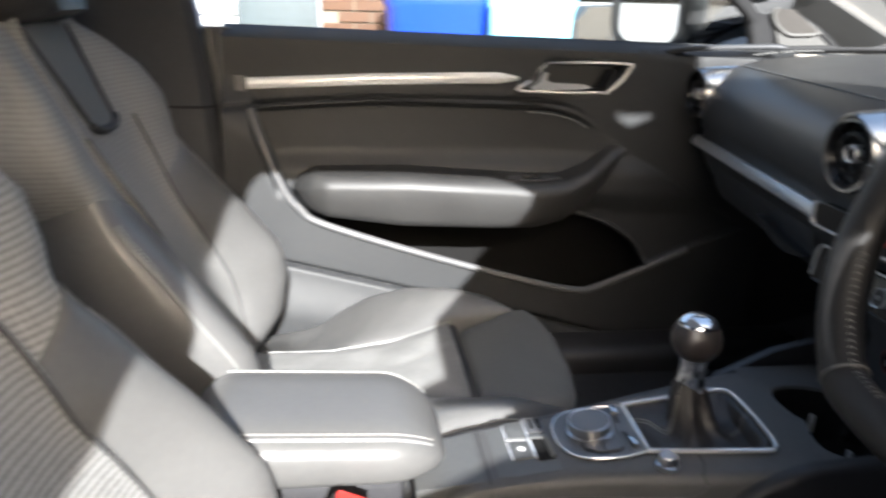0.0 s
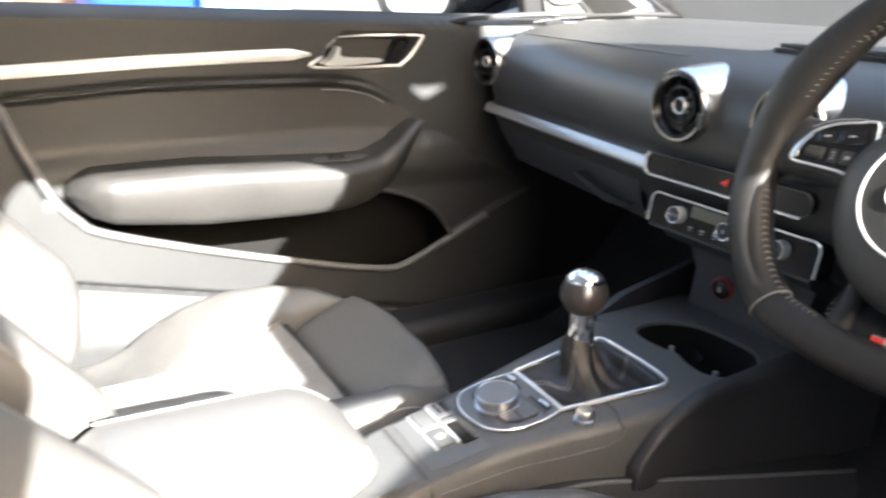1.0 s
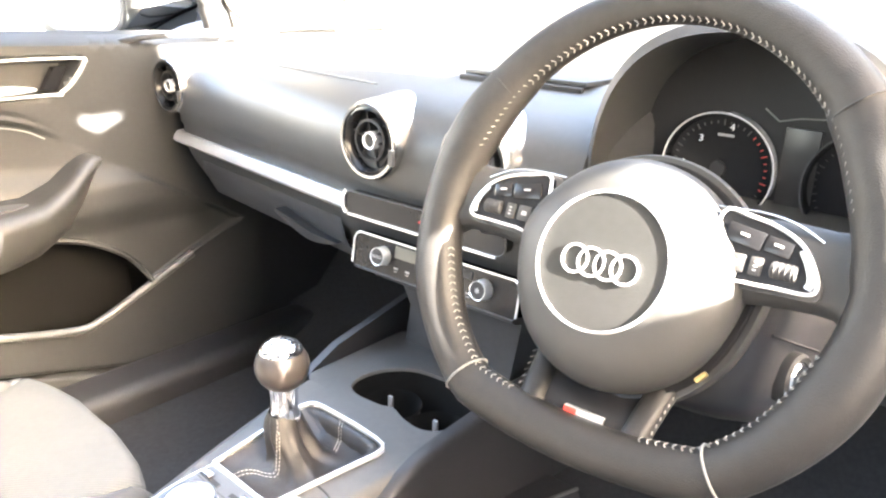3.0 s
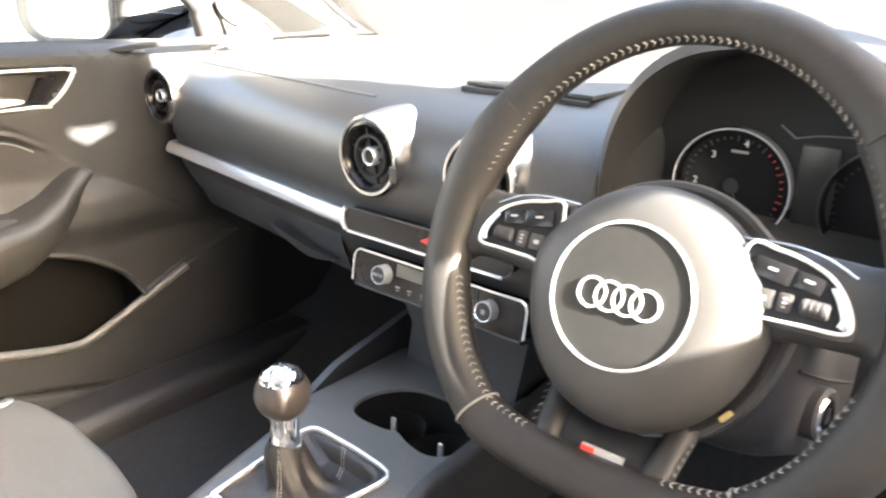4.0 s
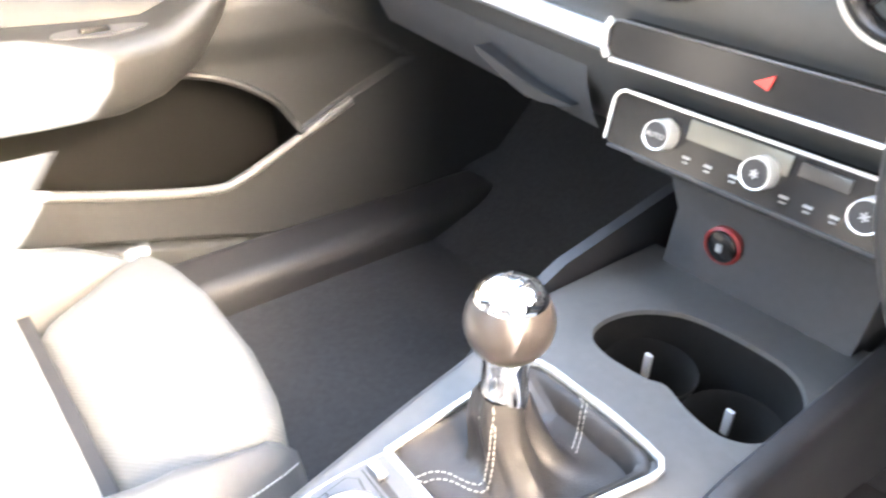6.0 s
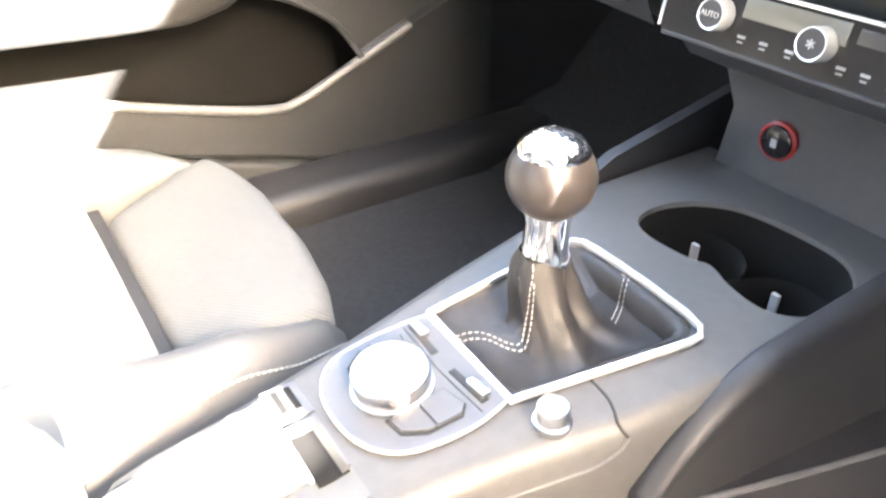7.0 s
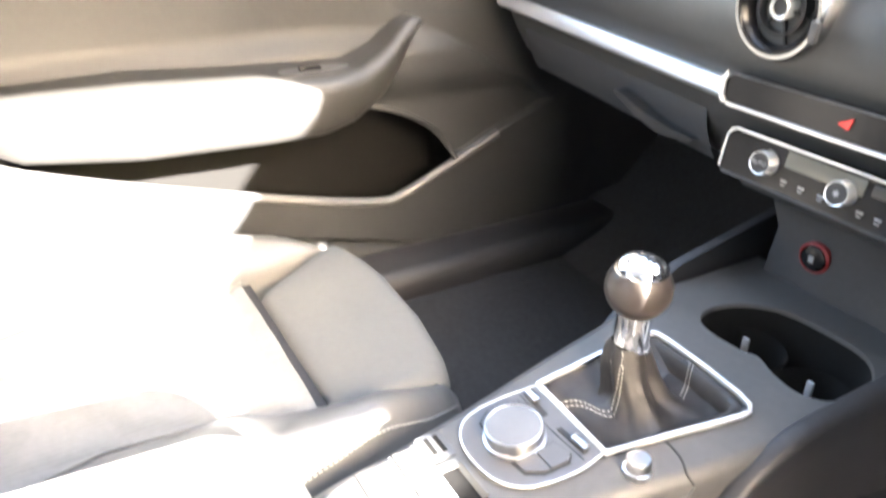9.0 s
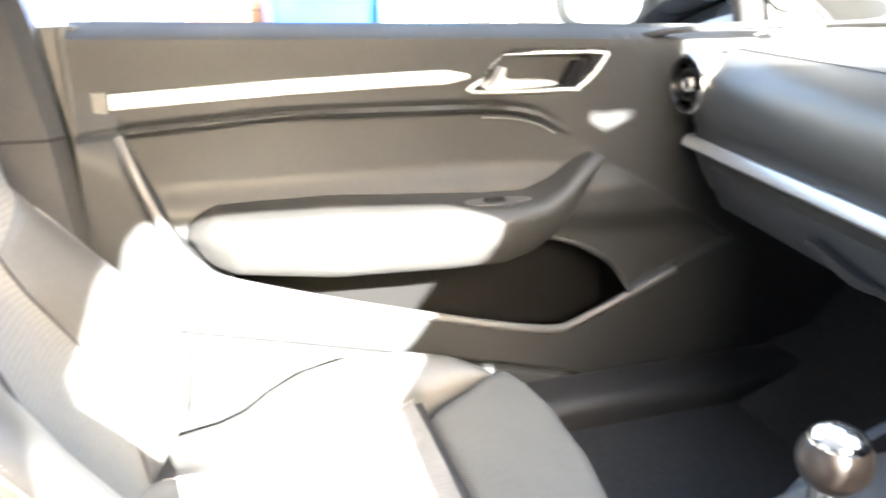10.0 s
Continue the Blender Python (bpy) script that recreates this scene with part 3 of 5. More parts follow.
def dashboard():
    d = thing("dashboard", "black soft-touch car dashboard with round vents and a silver strip", "dashboard")
    ys = span(-0.735, 0.735, 80)
    edge = lambda y: step(0.66, 0.735, abs(y))
    bm = loft([[(p[0] + 0.05 * edge(y) * step(0.8, 0.4, x), p[1], p[2] - 0.012 * edge(y) * step(0.9, 0.95, z)) for x, z in DASH for p in (dash_point(y, x, z),)] for y in ys], closed=False)
    part("dash_body", bm, SOFT, d, fix=True)
    for y in (0.685, 0.077, -0.092, -0.70):
        vent(d, y)
    # silver strip towards the passenger door
    rings = []
    for y in span(0.685, 0.128, 40):
        x = 0.342 + shift(y)
        rings.append([(x + 0.012, y, 0.768), (x - 0.006, y, 0.770), (x - 0.011, y, 0.775), (x - 0.009, y, 0.783), (x - 0.002, y, 0.7905), (x + 0.012, y, 0.792)])
    part("silver_strip", loft(rings), BRUSHED_DASH, d, "tapered brushed aluminium strip")
    # switch strip with chrome ends and a hazard key
    strip = part("switch_strip", prism(rounded(0.262, 0.028, 0.011, 5), "x", 0.328, 0.36, 0.002), PIANO, d, "black switch strip")
    strip.location = (0, -0.01, 0.787)
    ringp = [(0.329, -0.01 + u, 0.787 + v) for u, v in rounded(0.264, 0.030, 0.012, 6)]
    part("strip_rim", sweep(ringp, circle(0.0009, 6), up=(1, 0, 0), closed=True), SATIN_DARK, d)
    part("strip_foot", sweep([(0.3275, 0.115, 0.7705), (0.3275, -0.01, 0.7702), (0.3275, -0.13, 0.7705)], circle(0.0018, 6), up=(1, 0, 0)), CHROME, d, "bright chrome line")
    part("strip_end", sweep([(0.327, 0.118, 0.772), (0.326, 0.1215, 0.779), (0.326, 0.1215, 0.795), (0.327, 0.117, 0.802)], rounded(0.006, 0.004, 0.001, 2), up=(1, 0, 0)), CHROME, d, "chrome end cap")
    part("hazard_mark", prism([(-0.012, 0.787), (-0.023, 0.7835), (-0.026, 0.7945)], "x", 0.3255, 0.3275), REDMARK, d, "red warning triangle")
    for k in range(4):
        part("key_gap", box((0.3278, 0.07 - k * 0.045, 0.787), (0.0012, 0.0008, 0.020)), SATIN_DARK, strip)
    # climate panel
    tilt = Matrix.Translation((0.342, -0.022, 0.7205)) @ Matrix.Rotation(radians(10), 4, "Y")
    cl = part("climate_panel", moved(prism(rounded(0.272, 0.046, 0.006, 4), "x", -0.004, 0.03, 0.001), tilt), PIANO, d, "black climate control panel")
    rim = [(0.136, -0.020), (0.136, 0.014), (0.133, 0.020), (0.127, 0.0235), (-0.127, 0.0235), (-0.133, 0.020), (-0.136, 0.014), (-0.136, -0.020)]
    part("panel_rim", sweep([tilt @ Vector((-0.005, u, v)) for u, v in rim], circle(0.0016, 6), up=(1, 0, 0)), CHROME, cl, "thin chrome rim")
    part("panel_lip", sweep([tilt @ Vector((-0.003, u, -0.0245)) for u in (0.132, 0.0, -0.132)], circle(0.0022, 6), up=(1, 0, 0)), PLASTIC, cl)
    for y in (0.080, -0.007, -0.086):
        t = tilt @ Matrix.Translation((-0.004, y, 0.001)) @ Matrix.Rotation(radians(-90), 4, "Y")
        k = part("knob", revolve([(0.0128, 0.0), (0.0126, 0.004), (0.0121, 0.0125), (0.0116, 0.0143), (0.0107, 0.0140), (0.0107, 0.010)], t, 40, False), CHROME, cl, "chrome ring knob")
        part("knob_face", revolve([(0.0107, 0.0), (0.0107, 0.0134), (0.001, 0.0134)], t), KNOB_FACE, k)
        if y > 0.05:
            text(k, "AUTO", tilt @ Vector((-0.0185, y, 0.001)), 0.0062, WHITEMARK_DIM, "knob_word")
        else:
            for a in range(3):
                part("knob_mark", moved(box((0, 0, 0.0142), (0.007, 0.0012, 0.0004)), t @ Matrix.Rotation(radians(60 * a), 4, "Z")), WHITEMARK_DIM, k)
    part("display", moved(box((-0.0045, 0.018, 0.0115), (0.002, 0.085, 0.016), 0.0005), tilt), SCREEN_DIM, cl, "dim grey-green display")
    part("display", moved(box((-0.0045, -0.049, 0.0125), (0.002, 0.036, 0.010), 0.0005), tilt), SCREEN_DARK, cl)
    for y in (0.056, 0.036, 0.014, -0.027, -0.045, -0.064):
        part("key_mark", moved(box((-0.0045, y, -0.0105), (0.0012, 0.007, 0.0022), 0.0003), tilt), WHITEMARK_DIM, cl)
        part("key_mark", moved(box((-0.0045, y, -0.0145), (0.0012, 0.005, 0.0012), 0.0003), tilt), WHITEMARK_DIM, cl)
    # stitched seam and the slot of the folded screen
    part("screen_lid", box((0.575, -0.05, 0.9525), (0.2, 0.185, 0.006), 0.002), SOFT, d)
    part("screen_slot", box((0.468, -0.05, 0.9455), (0.007, 0.185, 0.008), 0.001), MATTE, d)
    seam = [dash_point(y, 0.405, 0.9312) for y in span(0.66, 0.14, 40)]
    part("seam", sweep(seam, circle(0.0016, 6)), SEAM, d, "pale seam along the dash roll")
    stitches([(0.500, 0.640, 0.9535), (0.545, 0.655, 0.957), (0.60, 0.668, 0.9595), (0.66, 0.672, 0.961)], d, 0.012, 0.007, 0.0012, SEAM)
    # glovebox lid and its grip
    part("glovebox_lid", surface(lambda y, s: (0.356 + shift(y) + 0.03 * s * s, y, 0.762 - 0.085 * s), span(0.62, 0.17, 20), span(0, 1, 8)), PLASTIC, d)
    part("glovebox_grip", prism(smooth_outline([(0.19, 0.698), (0.25, 0.703), (0.33, 0.722), (0.32, 0.712), (0.25, 0.690)]), "x", 0.372, 0.40, 0.003), MATTE, d)
    # centre stack below the climate panel
    part("lower_fascia", loft([[(x, y + w * c, z) for c in (-1, 1) for _ in (0,)] + [(0.6, w, z), (0.6, -w - 0.02, z)] for z, x, w in ((0.70, 0.352, 0.128), (0.672, 0.372, 0.12), (0.655, 0.41, 0.105), (0.62, 0.418, 0.095), (0.545, 0.40, 0.092)) for y in (-0.012,)]), PLASTIC, d)
    t = Matrix.Translation((0.416, 0.028, 0.606)) @ Matrix.Rotation(radians(-90), 4, "Y")
    sock = part("power_socket", revolve([(0.0185, -0.02), (0.0185, 0.004), (0.016, 0.006), (0.0145, 0.003), (0.0145, -0.01)], t), RED_RING, d, "power socket with a red ring")
    part("plug", revolve([(0.0143, -0.02), (0.0143, 0.006), (0.010, 0.008), (0.001, 0.008)], t), PIANO, sock)
    part("plug_mark", moved(box((0, 0, 0.009), (0.008, 0.006, 0.001)), t), WHITEMARK_DIM, sock)
    # instrument binnacle
    arch = lambda f, x: [(x, -0.365 - 0.15 * f * math.copysign(abs(math.cos(radians(a))) ** 0.8, math.cos(radians(a))), 0.845 + 0.19 * f * abs(math.sin(radians(a))) ** 0.65) for a in span(0, 180, 36)]
    part("binnacle_hood", loft([[(x, y, z - 0.10) for x, y, z in arch(1.0, 0.85)], [(x, y, z - 0.02) for x, y, z in arch(1.08, 0.58)], arch(1.06, 0.42), arch(1.02, 0.368), arch(0.965, 0.36), arch(0.95, 0.40), arch(0.92, 0.475)], closed=False), SOFT, d)
    cl = part("instrument_panel", prism([(y, z) for x, y, z in arch(0.935, 0)], "x", 0.462, 0.475), MATTE, d, "dark instrument panel")
    for y in (-0.3185, -0.462):
        g = Matrix.Translation((0.460, y, 0.886)) @ Matrix.Rotation(radians(-90), 4, "Y")
        gauge = part("gauge", revolve([(0.058, 0.0), (0.058, 0.012), (0.0555, 0.012), (0.054, 0.002), (0.001, 0.002)], g), PIANO, cl, "round black gauge")
        # the second gauge's rim is a darker material, for the shade it sits in
        part("gauge_rim", revolve([(0.0595, 0.0), (0.0595, 0.0125), (0.0578, 0.0125), (0.0575, 0.010)], g, 48, False), CHROME if y > -0.4 else SATIN_DARK, gauge)
        for k in range(0, 33):
            a = radians(-135 + 270 * k / 32)
            part("gauge_tick", moved(box((0.048, 0, 0.003), (0.006 if k % 4 == 0 else 0.003, 0.0011, 0.0006)), g @ Matrix.Rotation(a, 4, "Z")), REDMARK if y > -0.4 and 2 < k < 12 else PRINT_DARK, gauge)
        part("needle", moved(box((0.022, 0, 0.005), (0.04, 0.0016, 0.001)), g @ Matrix.Rotation(radians(-160), 4, "Z")), PRINT_DARK, gauge)
        part("hub", revolve([(0.008, 0.0), (0.008, 0.007), (0.001, 0.0075)], g, 20), MATTE, gauge)
    part("trip_display", box((0.459, -0.396, 0.892), (0.004, 0.034, 0.09), 0.001), SCREEN_DARK, cl)
    part("gauge_word", box((0.4545, -0.3225, 0.9215), (0.0008, 0.017, 0.0026)), WHITEMARK_DIM, cl)
    text(cl, "3", (0.4545, -0.297, 0.915), 0.010)
    text(cl, "4", (0.4545, -0.328, 0.930), 0.010)
    text(cl, "2", (0.4545, -0.281, 0.886), 0.010)
    part("display_edge", sweep([(0.456, -0.357, 0.953), (0.456, -0.372, 0.942), (0.456, -0.392, 0.947), (0.456, -0.43, 0.950)], circle(0.0009, 6)), SEAM, cl, "thin bright edge of the display")
    return d


def text(parent, words, at, size, mat=None, name="numeral"):
    """Built-in lettering, facing the seats."""
    c = bpy.data.curves.new(name, "FONT")
    c.body, c.size, c.align_x, c.align_y, c.extrude = words, size, "CENTER", "CENTER", 0.0004
    ob = new(name, c)
    bpy.context.view_layer.update()
    me = bpy.data.meshes.new_from_object(ob.evaluated_get(bpy.context.evaluated_depsgraph_get()))
    bpy.data.objects.remove(ob)
    me.transform(Matrix.Translation(at) @ Matrix(((0, 0, -1, 0), (-1, 0, 0, 0), (0, 1, 0, 0), (0, 0, 0, 1))))
    me.materials.clear()
    me.materials.append(mat or WHITEMARK)
    o = new(name, me)
    o.parent = parent
    return o


LIPTRIM = material("grey trim", (0.10, 0.10, 0.102), 0.4, bump=0.2, vary=0.1)
INSERT_PANEL = material("black door skin", (0.0228, 0.0240, 0.0254), 0.56, bump=0.45, bump_scale=900, vary=0.12)
CHROME_MIRROR = material("mirror glass", (0.85, 0.87, 0.88), 0.02, 1.0, vary=0.01, bump=0.0)
SATIN = material("satin silver plastic", (0.6, 0.6, 0.6), 0.25, 1.0, vary=0.05, bump=0.03)
WHITEMARK_DIM = material("grey print", (0.3, 0.3, 0.3), 0.6, vary=0.03)
BRUSHED_DASH = material("brushed dash aluminium", (0.36, 0.36, 0.36), 0.34, 0.5, vary=0.12, bump=0.1, bump_scale=300, stretch=(1, 0.05, 6))
KNOB_FACE = material("matte knob face", (0.035, 0.034, 0.034), 0.6, spec=0.3, vary=0.1)
SEAM = material("grey seam", (0.16, 0.16, 0.155), 0.6, vary=0.1)
RED_RING = material("dark red ring", (0.25, 0.02, 0.02), 0.4, vary=0.1)
SCREEN_DIM = material("dim display", (0.12, 0.115, 0.095), 0.25, vary=0.05, bump=0.02)
PRINT_DARK = material("dark grey print", (0.035, 0.035, 0.035), 0.6, vary=0.03)
SCREEN_DARK = material("dark display", (0.03, 0.028, 0.027), 0.3, vary=0.05, bump=0.02)


# ---- centre console ----
def top_z(x):
    return 0.537 + 0.125 * x


def console():
    c = thing("centre_console", "black car centre console with chrome-framed shifter and rotary controller", "console")
    W = [(-0.55, 0.075), (-0.2, 0.072), (-0.1, 0.075), (0.0, 0.086), (0.1, 0.101), (0.2, 0.112), (0.3, 0.118), (0.42, 0.12)]
    near = [(-0.55, 0.062), (-0.2, 0.058), (-0.1, 0.058), (-0.03, 0.063), (0.031, 0.076), (0.098, 0.096), (0.165, 0.110), (0.25, 0.116)]
    rings = []
    for x in sorted(span(-0.55, 0.236, 34) + [0.064, 0.069, 0.194, 0.199]):
        n = interp(near, x)
        w, z = interp(W, x), top_z(x) - (0.03 if x < -0.16 else 0) * step(-0.16, -0.2, x)
        ring = [(x, -0.012 - w - 0.045, 0.27), (x, -0.012 - w - 0.03, 0.36), (x, -0.012 - w - 0.014, z - 0.06), (x, -0.012 - w - 0.004, z - 0.045), (x, -0.012 - w - 0.001, z - 0.012), (x, -0.012 - w + 0.004, z - 0.003), (x, -0.012 - w + 0.012, z)]
        yf, sunk = -0.050 - 0.026 * step(0.06, 0.2, x), 0.02 if 0.066 < x < 0.197 else 0.0
        well = [(x, yf, z), (x, yf + 0.004, z - sunk), (x, 0.046, z - sunk), (x, 0.050, z)]
        rings.append([(x, -0.016 - n, 0.27), (x, -0.016 - n, 0.40), (x, -0.0165 - n, z - 0.075), (x, -0.0165 - n, z - 0.045)] + [(a, q + w - n, d) for a, q, d in ring[4:]] + well + [(a, -0.024 - q, d) for a, q, d in reversed(ring)])
    part("console_body", loft(rings), CONSOLE, c)
    # cup tray ahead of the shifter
    hole = lambda cx, cy, r, z: [(cx + r * math.cos(radians(a)), cy + r * math.sin(radians(a)), z) for a in range(0, 360, 12)]
    # cup and tray insides are near-black to make the recess look shaded
    for (cx, cy) in ((0.298, 0.004), (0.294, -0.078)):
        part("cup_holder", loft([hole(cx, cy, 0.0405, 0.538), hole(cx, cy, 0.0395, 0.540), hole(cx, cy, 0.038, 0.536), hole(cx, cy, 0.034, 0.47), hole(cx, cy, 0.002, 0.468)], caps=False), HOLLOW_SHADE, c, "deep round cup holder")
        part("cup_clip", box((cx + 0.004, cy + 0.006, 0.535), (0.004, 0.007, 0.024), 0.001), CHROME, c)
    part("tray_floor", box((0.335, -0.012, 0.455), (0.19, 0.23, 0.02), 0.004), HOLLOW_SHADE, c)
    outline = smooth_outline([(0.246, -0.092), (0.249, -0.062), (0.258, -0.037), (0.252, -0.02), (0.250, 0.018), (0.262, 0.042), (0.292, 0.048), (0.325, 0.036), (0.350, 0.005), (0.356, -0.05), (0.350, -0.09), (0.322, -0.115), (0.286, -0.120), (0.258, -0.112)])
    cx, cy = 0.30, -0.036
    far = []
    for x, y in outline:
        dx, dy = x - cx, y - cy
        f = min((0.125 if dx > 0 else 0.064) / max(abs(dx), 1e-6), (0.141 if dy > 0 else 0.092) / max(abs(dy), 1e-6))
        far.append((cx + dx * f, cy + dy * f))
    part("tray_top", loft([[(x, y, 0.46) for x, y in far], [(x, y, top_z(min(x, 0.25))) for x, y in far], [(x, y, top_z(min(x, 0.25)) + 0.0005) for x, y in outline], [(cx + (x - cx) * 0.985, cy + (y - cy) * 0.985, 0.5645) for x, y in outline]], caps=False), CONSOLE, c)
    part("tray_wall", loft([[(cx + (x - cx) * f, cy + (y - cy) * f, q) for x, y in outline] for f, q in ((0.985, 0.5645), (0.975, 0.556), (0.95, 0.46))], caps=False), HOLLOW_SHADE, c, "wall round the cup holders, blackened for shade")
    for s, y0, y1 in ((1, 0.110, 0.122), (-1, -0.115, -0.134)):
        pad = [(q.x, q.z) for q in smooth_path([(0.109, 0, 0.495), (0.127, 0, 0.520), (0.154, 0, 0.545), (0.199, 0, 0.565), (0.25, 0, 0.571), (0.31, 0, 0.574), (0.42, 0, 0.58), (0.60, 0, 0.60)])]
        if s > 0:
            pad = [(0.17, 0.49), (0.19, 0.52), (0.225, 0.553), (0.30, 0.588), (0.43, 0.615), (0.60, 0.65), (0.62, 0.27), (0.2, 0.27)]
        if s > 0:
            part("knee_pad", prism(pad, "y", y0, y1, 0.007, 3), LOWER, c, "padded side cheek rising to the dash")
            continue
        foot = [(0.1, 0.468), (0.125, 0.464), (0.22, 0.446), (0.342, 0.42), (0.48, 0.39), (0.62, 0.37)]
        rings = []
        for x, q in pad:
            h = min(0.008, (q - interp(foot, x)) * 0.3)
            rings.append([(x, y0, interp(foot, x)), (x, y0, q - h * 0.5), (x, y0 - 0.003, q), (x, y0 - 0.008, q), (x, y1 + 0.005, q - h * 0.3), (x, y1 + 0.001, q - h * 0.7), (x, y1, q - h * 1.3)] + [(x, y1 + 0.0003 * k, q - h * 1.3 + (interp(foot, x) - q + h * 1.3) * k / 4) for k in (1, 2, 3, 4)])
        part("knee_pad", loft(rings), LOWER, c, "padded side cheek rising to the dash", 50)
    # shifter frame
    z = lambda x, d=0.0: top_z(x) + d
    fp = [Vector((x, y, 0)) for x, y in [(0.058, -0.052), (0.181, -0.086), (0.190, -0.0865), (0.1965, -0.081), (0.200, -0.066), (0.203, -0.0275), (0.2035, 0.028), (0.202, 0.042), (0.197, 0.049), (0.188, 0.0525), (0.062, 0.0515)]]
    part("shifter_frame", sweep([(p.x, p.y, z(p.x, 0.004)) for p in fp], rounded(0.0046, 0.006, 0.0018, 2), closed=True), CHROME, c, "chrome shifter frame")
    inside = [(0.130 + (p.x - 0.130) * 0.955, -0.014 + (p.y + 0.014) * 0.95) for p in fp]
    part("frame_bevel", loft([[(p.x, p.y, z(p.x, 0.003)) for p in fp], [(x, y, z(x, -0.006)) for x, y in inside]], caps=False), SATIN_LIGHTENED, c, "grey bevel inside the chrome frame")
    # rotary controller plate
    plate = [(0.057, -0.050), (0.03, -0.054), (0.0, -0.050), (-0.022, -0.040), (-0.036, -0.018), (-0.039, 0.014), (-0.032, 0.040), (-0.014, 0.055), (0.02, 0.057), (0.060, 0.052)]
    plate = plate[:1] + [(q.x, q.y) for q in smooth_path([(a, b, 0) for a, b in plate], 5)][1:-1] + plate[-1:]
    mm = part("control_plate", loft([[(x, y, z(x, -0.004)) for x, y in plate], [(x, y, z(x, 0.0035)) for x, y in plate]]), SATIN_DARK, c, "glossy dark controller plate")
    part("plate_rim", sweep([(x, y, z(x, 0.003)) for x, y in plate], circle(0.0011, 6), closed=True), CHROME, mm)
    t = Matrix.Translation((0.006, 0.009, z(0.006, 0.003))) @ Matrix.Rotation(radians(-7), 4, "Y")
    part("dial", revolve([(0.0285, 0.0), (0.0285, 0.002), (0.0262, 0.003), (0.0268, 0.012), (0.0262, 0.0146), (0.0250, 0.0152), (0.0240, 0.0146), (0.0240, 0.010)], t, 48, False), DIAL, mm, "satin metal rotary dial")
    part("dial_top", revolve([(0.0241, 0.0), (0.0241, 0.0147), (0.012, 0.0152), (0.001, 0.0153)], t, 48), DIAL_TOP, mm, "dark satin dial top")
    def raised(pts, d, mat, name, parent, words=""):
        return part(name, loft([[(x, y, z(x, d0)) for x, y in pts] for d0 in (0.002, d)]), mat, parent, words)
    # two fans of keys round the dial with dark joints, and a rocker in a slot at each side
    for k in (-1, 1):
        side = lambda pts: [(x, 0.004 + k * q) for x, q in (pts if k > 0 else pts[::-1])]
        well = side([(-0.014, 0.020), (0.030, 0.020), (0.034, 0.041), (0.027, 0.048), (0.002, 0.046), (-0.012, 0.036)])
        raised(well, 0.0042, MATTE, "key_well", mm)
        for pts in ([(0.0095, 0.022), (0.0285, 0.022), (0.032, 0.0400), (0.0262, 0.0458), (0.0100, 0.0448)], [(-0.0122, 0.022), (0.0080, 0.022), (0.0085, 0.0445), (0.003, 0.0440), (-0.0103, 0.0348)]):
            raised(side(pts), 0.0062, SATIN_DARK, "plate_key", mm)
        slot = side([(0.0405, 0.010), (0.0455, 0.010), (0.0475, 0.046), (0.0425, 0.046)])
        raised(slot, 0.0042, MATTE, "rocker_slot", mm)
        part("rocker", box((0.0462, 0.004 + k * 0.036, z(0.047, 0.006)), (0.008, 0.018, 0.006), 0.002, Matrix.Rotation(radians(-4 * k), 4, "Z")), SATIN, mm, "satin rocker key")
    part("plate_line", sweep([(0.0385, -0.048, z(0.0385, 0.0036)), (0.0365, 0.0, z(0.0365, 0.0036)), (0.0395, 0.050, z(0.0395, 0.0036))], circle(0.0006, 5)), MATTE, mm)
    # parking brake block: two keys, a vent plate and a switch between bright lines; black boxes stand for shade in the
    # well and slots
    plate_out = [(-0.118, -0.052), (-0.10, -0.056), (-0.046, -0.056), (-0.046, 0.054), (-0.06, 0.058), (-0.118, 0.046)]
    bp = part("brake_plate", loft([[(x, y, z(x, d)) for x, y in plate_out] for d in (-0.004, 0.0008)]), SATIN_LIGHTENED, c, "switch plate, its grey lightened to look sunlit")
    for ky, kname in ((0.034, "stop_key"), (-0.008, "brake_key")):
        key = part(kname, box((-0.084, ky, z(-0.084, 0.0018)), (0.023, 0.036, 0.003), 0.0014), SATIN_LIGHTENED, bp)
        part("key_edge", box((-0.0975, ky, z(-0.0975, 0.0016)), (0.0022, 0.036, 0.0022), 0.0008), CHROME, key)
        if ky < 0:
            part("key_lamp", revolve([(0.0042, 0.0), (0.0042, 0.0006), (0.0005, 0.0007)], Matrix.Translation((-0.084, ky, z(-0.084, 0.0034))), 16), WHITEMARK, key, "white key lamp")
    part("key_divider", box((-0.084, 0.013, z(-0.084, 0.0014)), (0.026, 0.0018, 0.002), 0.0006), CHROME, bp)
    part("column_line", box((-0.0705, 0.013, z(-0.0705, 0.0022)), (0.0032, 0.082, 0.003), 0.0012), CHROME, bp, "bright dividing line")
    vp = part("vent_plate", box((-0.0575, 0.040, z(-0.0575, 0.0018)), (0.026, 0.034, 0.003), 0.001), SATIN_DARK, bp)
    for q in range(2):
        part("slot", box((-0.062 + q * 0.0095, 0.041, z(-0.0575, 0.0034)), (0.0042, 0.022, 0.0016)), HOLLOW_SHADE, vp)
    well = part("brake_well_shade", box((-0.0585, -0.012, z(-0.0585, 0.0012)), (0.021, 0.044, 0.002), 0.0006), HOLLOW_SHADE, bp, "flat black box for the shade in the parking brake well")
    ramp = [(-0.053, 0.0022), (-0.0475, 0.0022), (-0.0475, 0.0062), (-0.0495, 0.0062)]
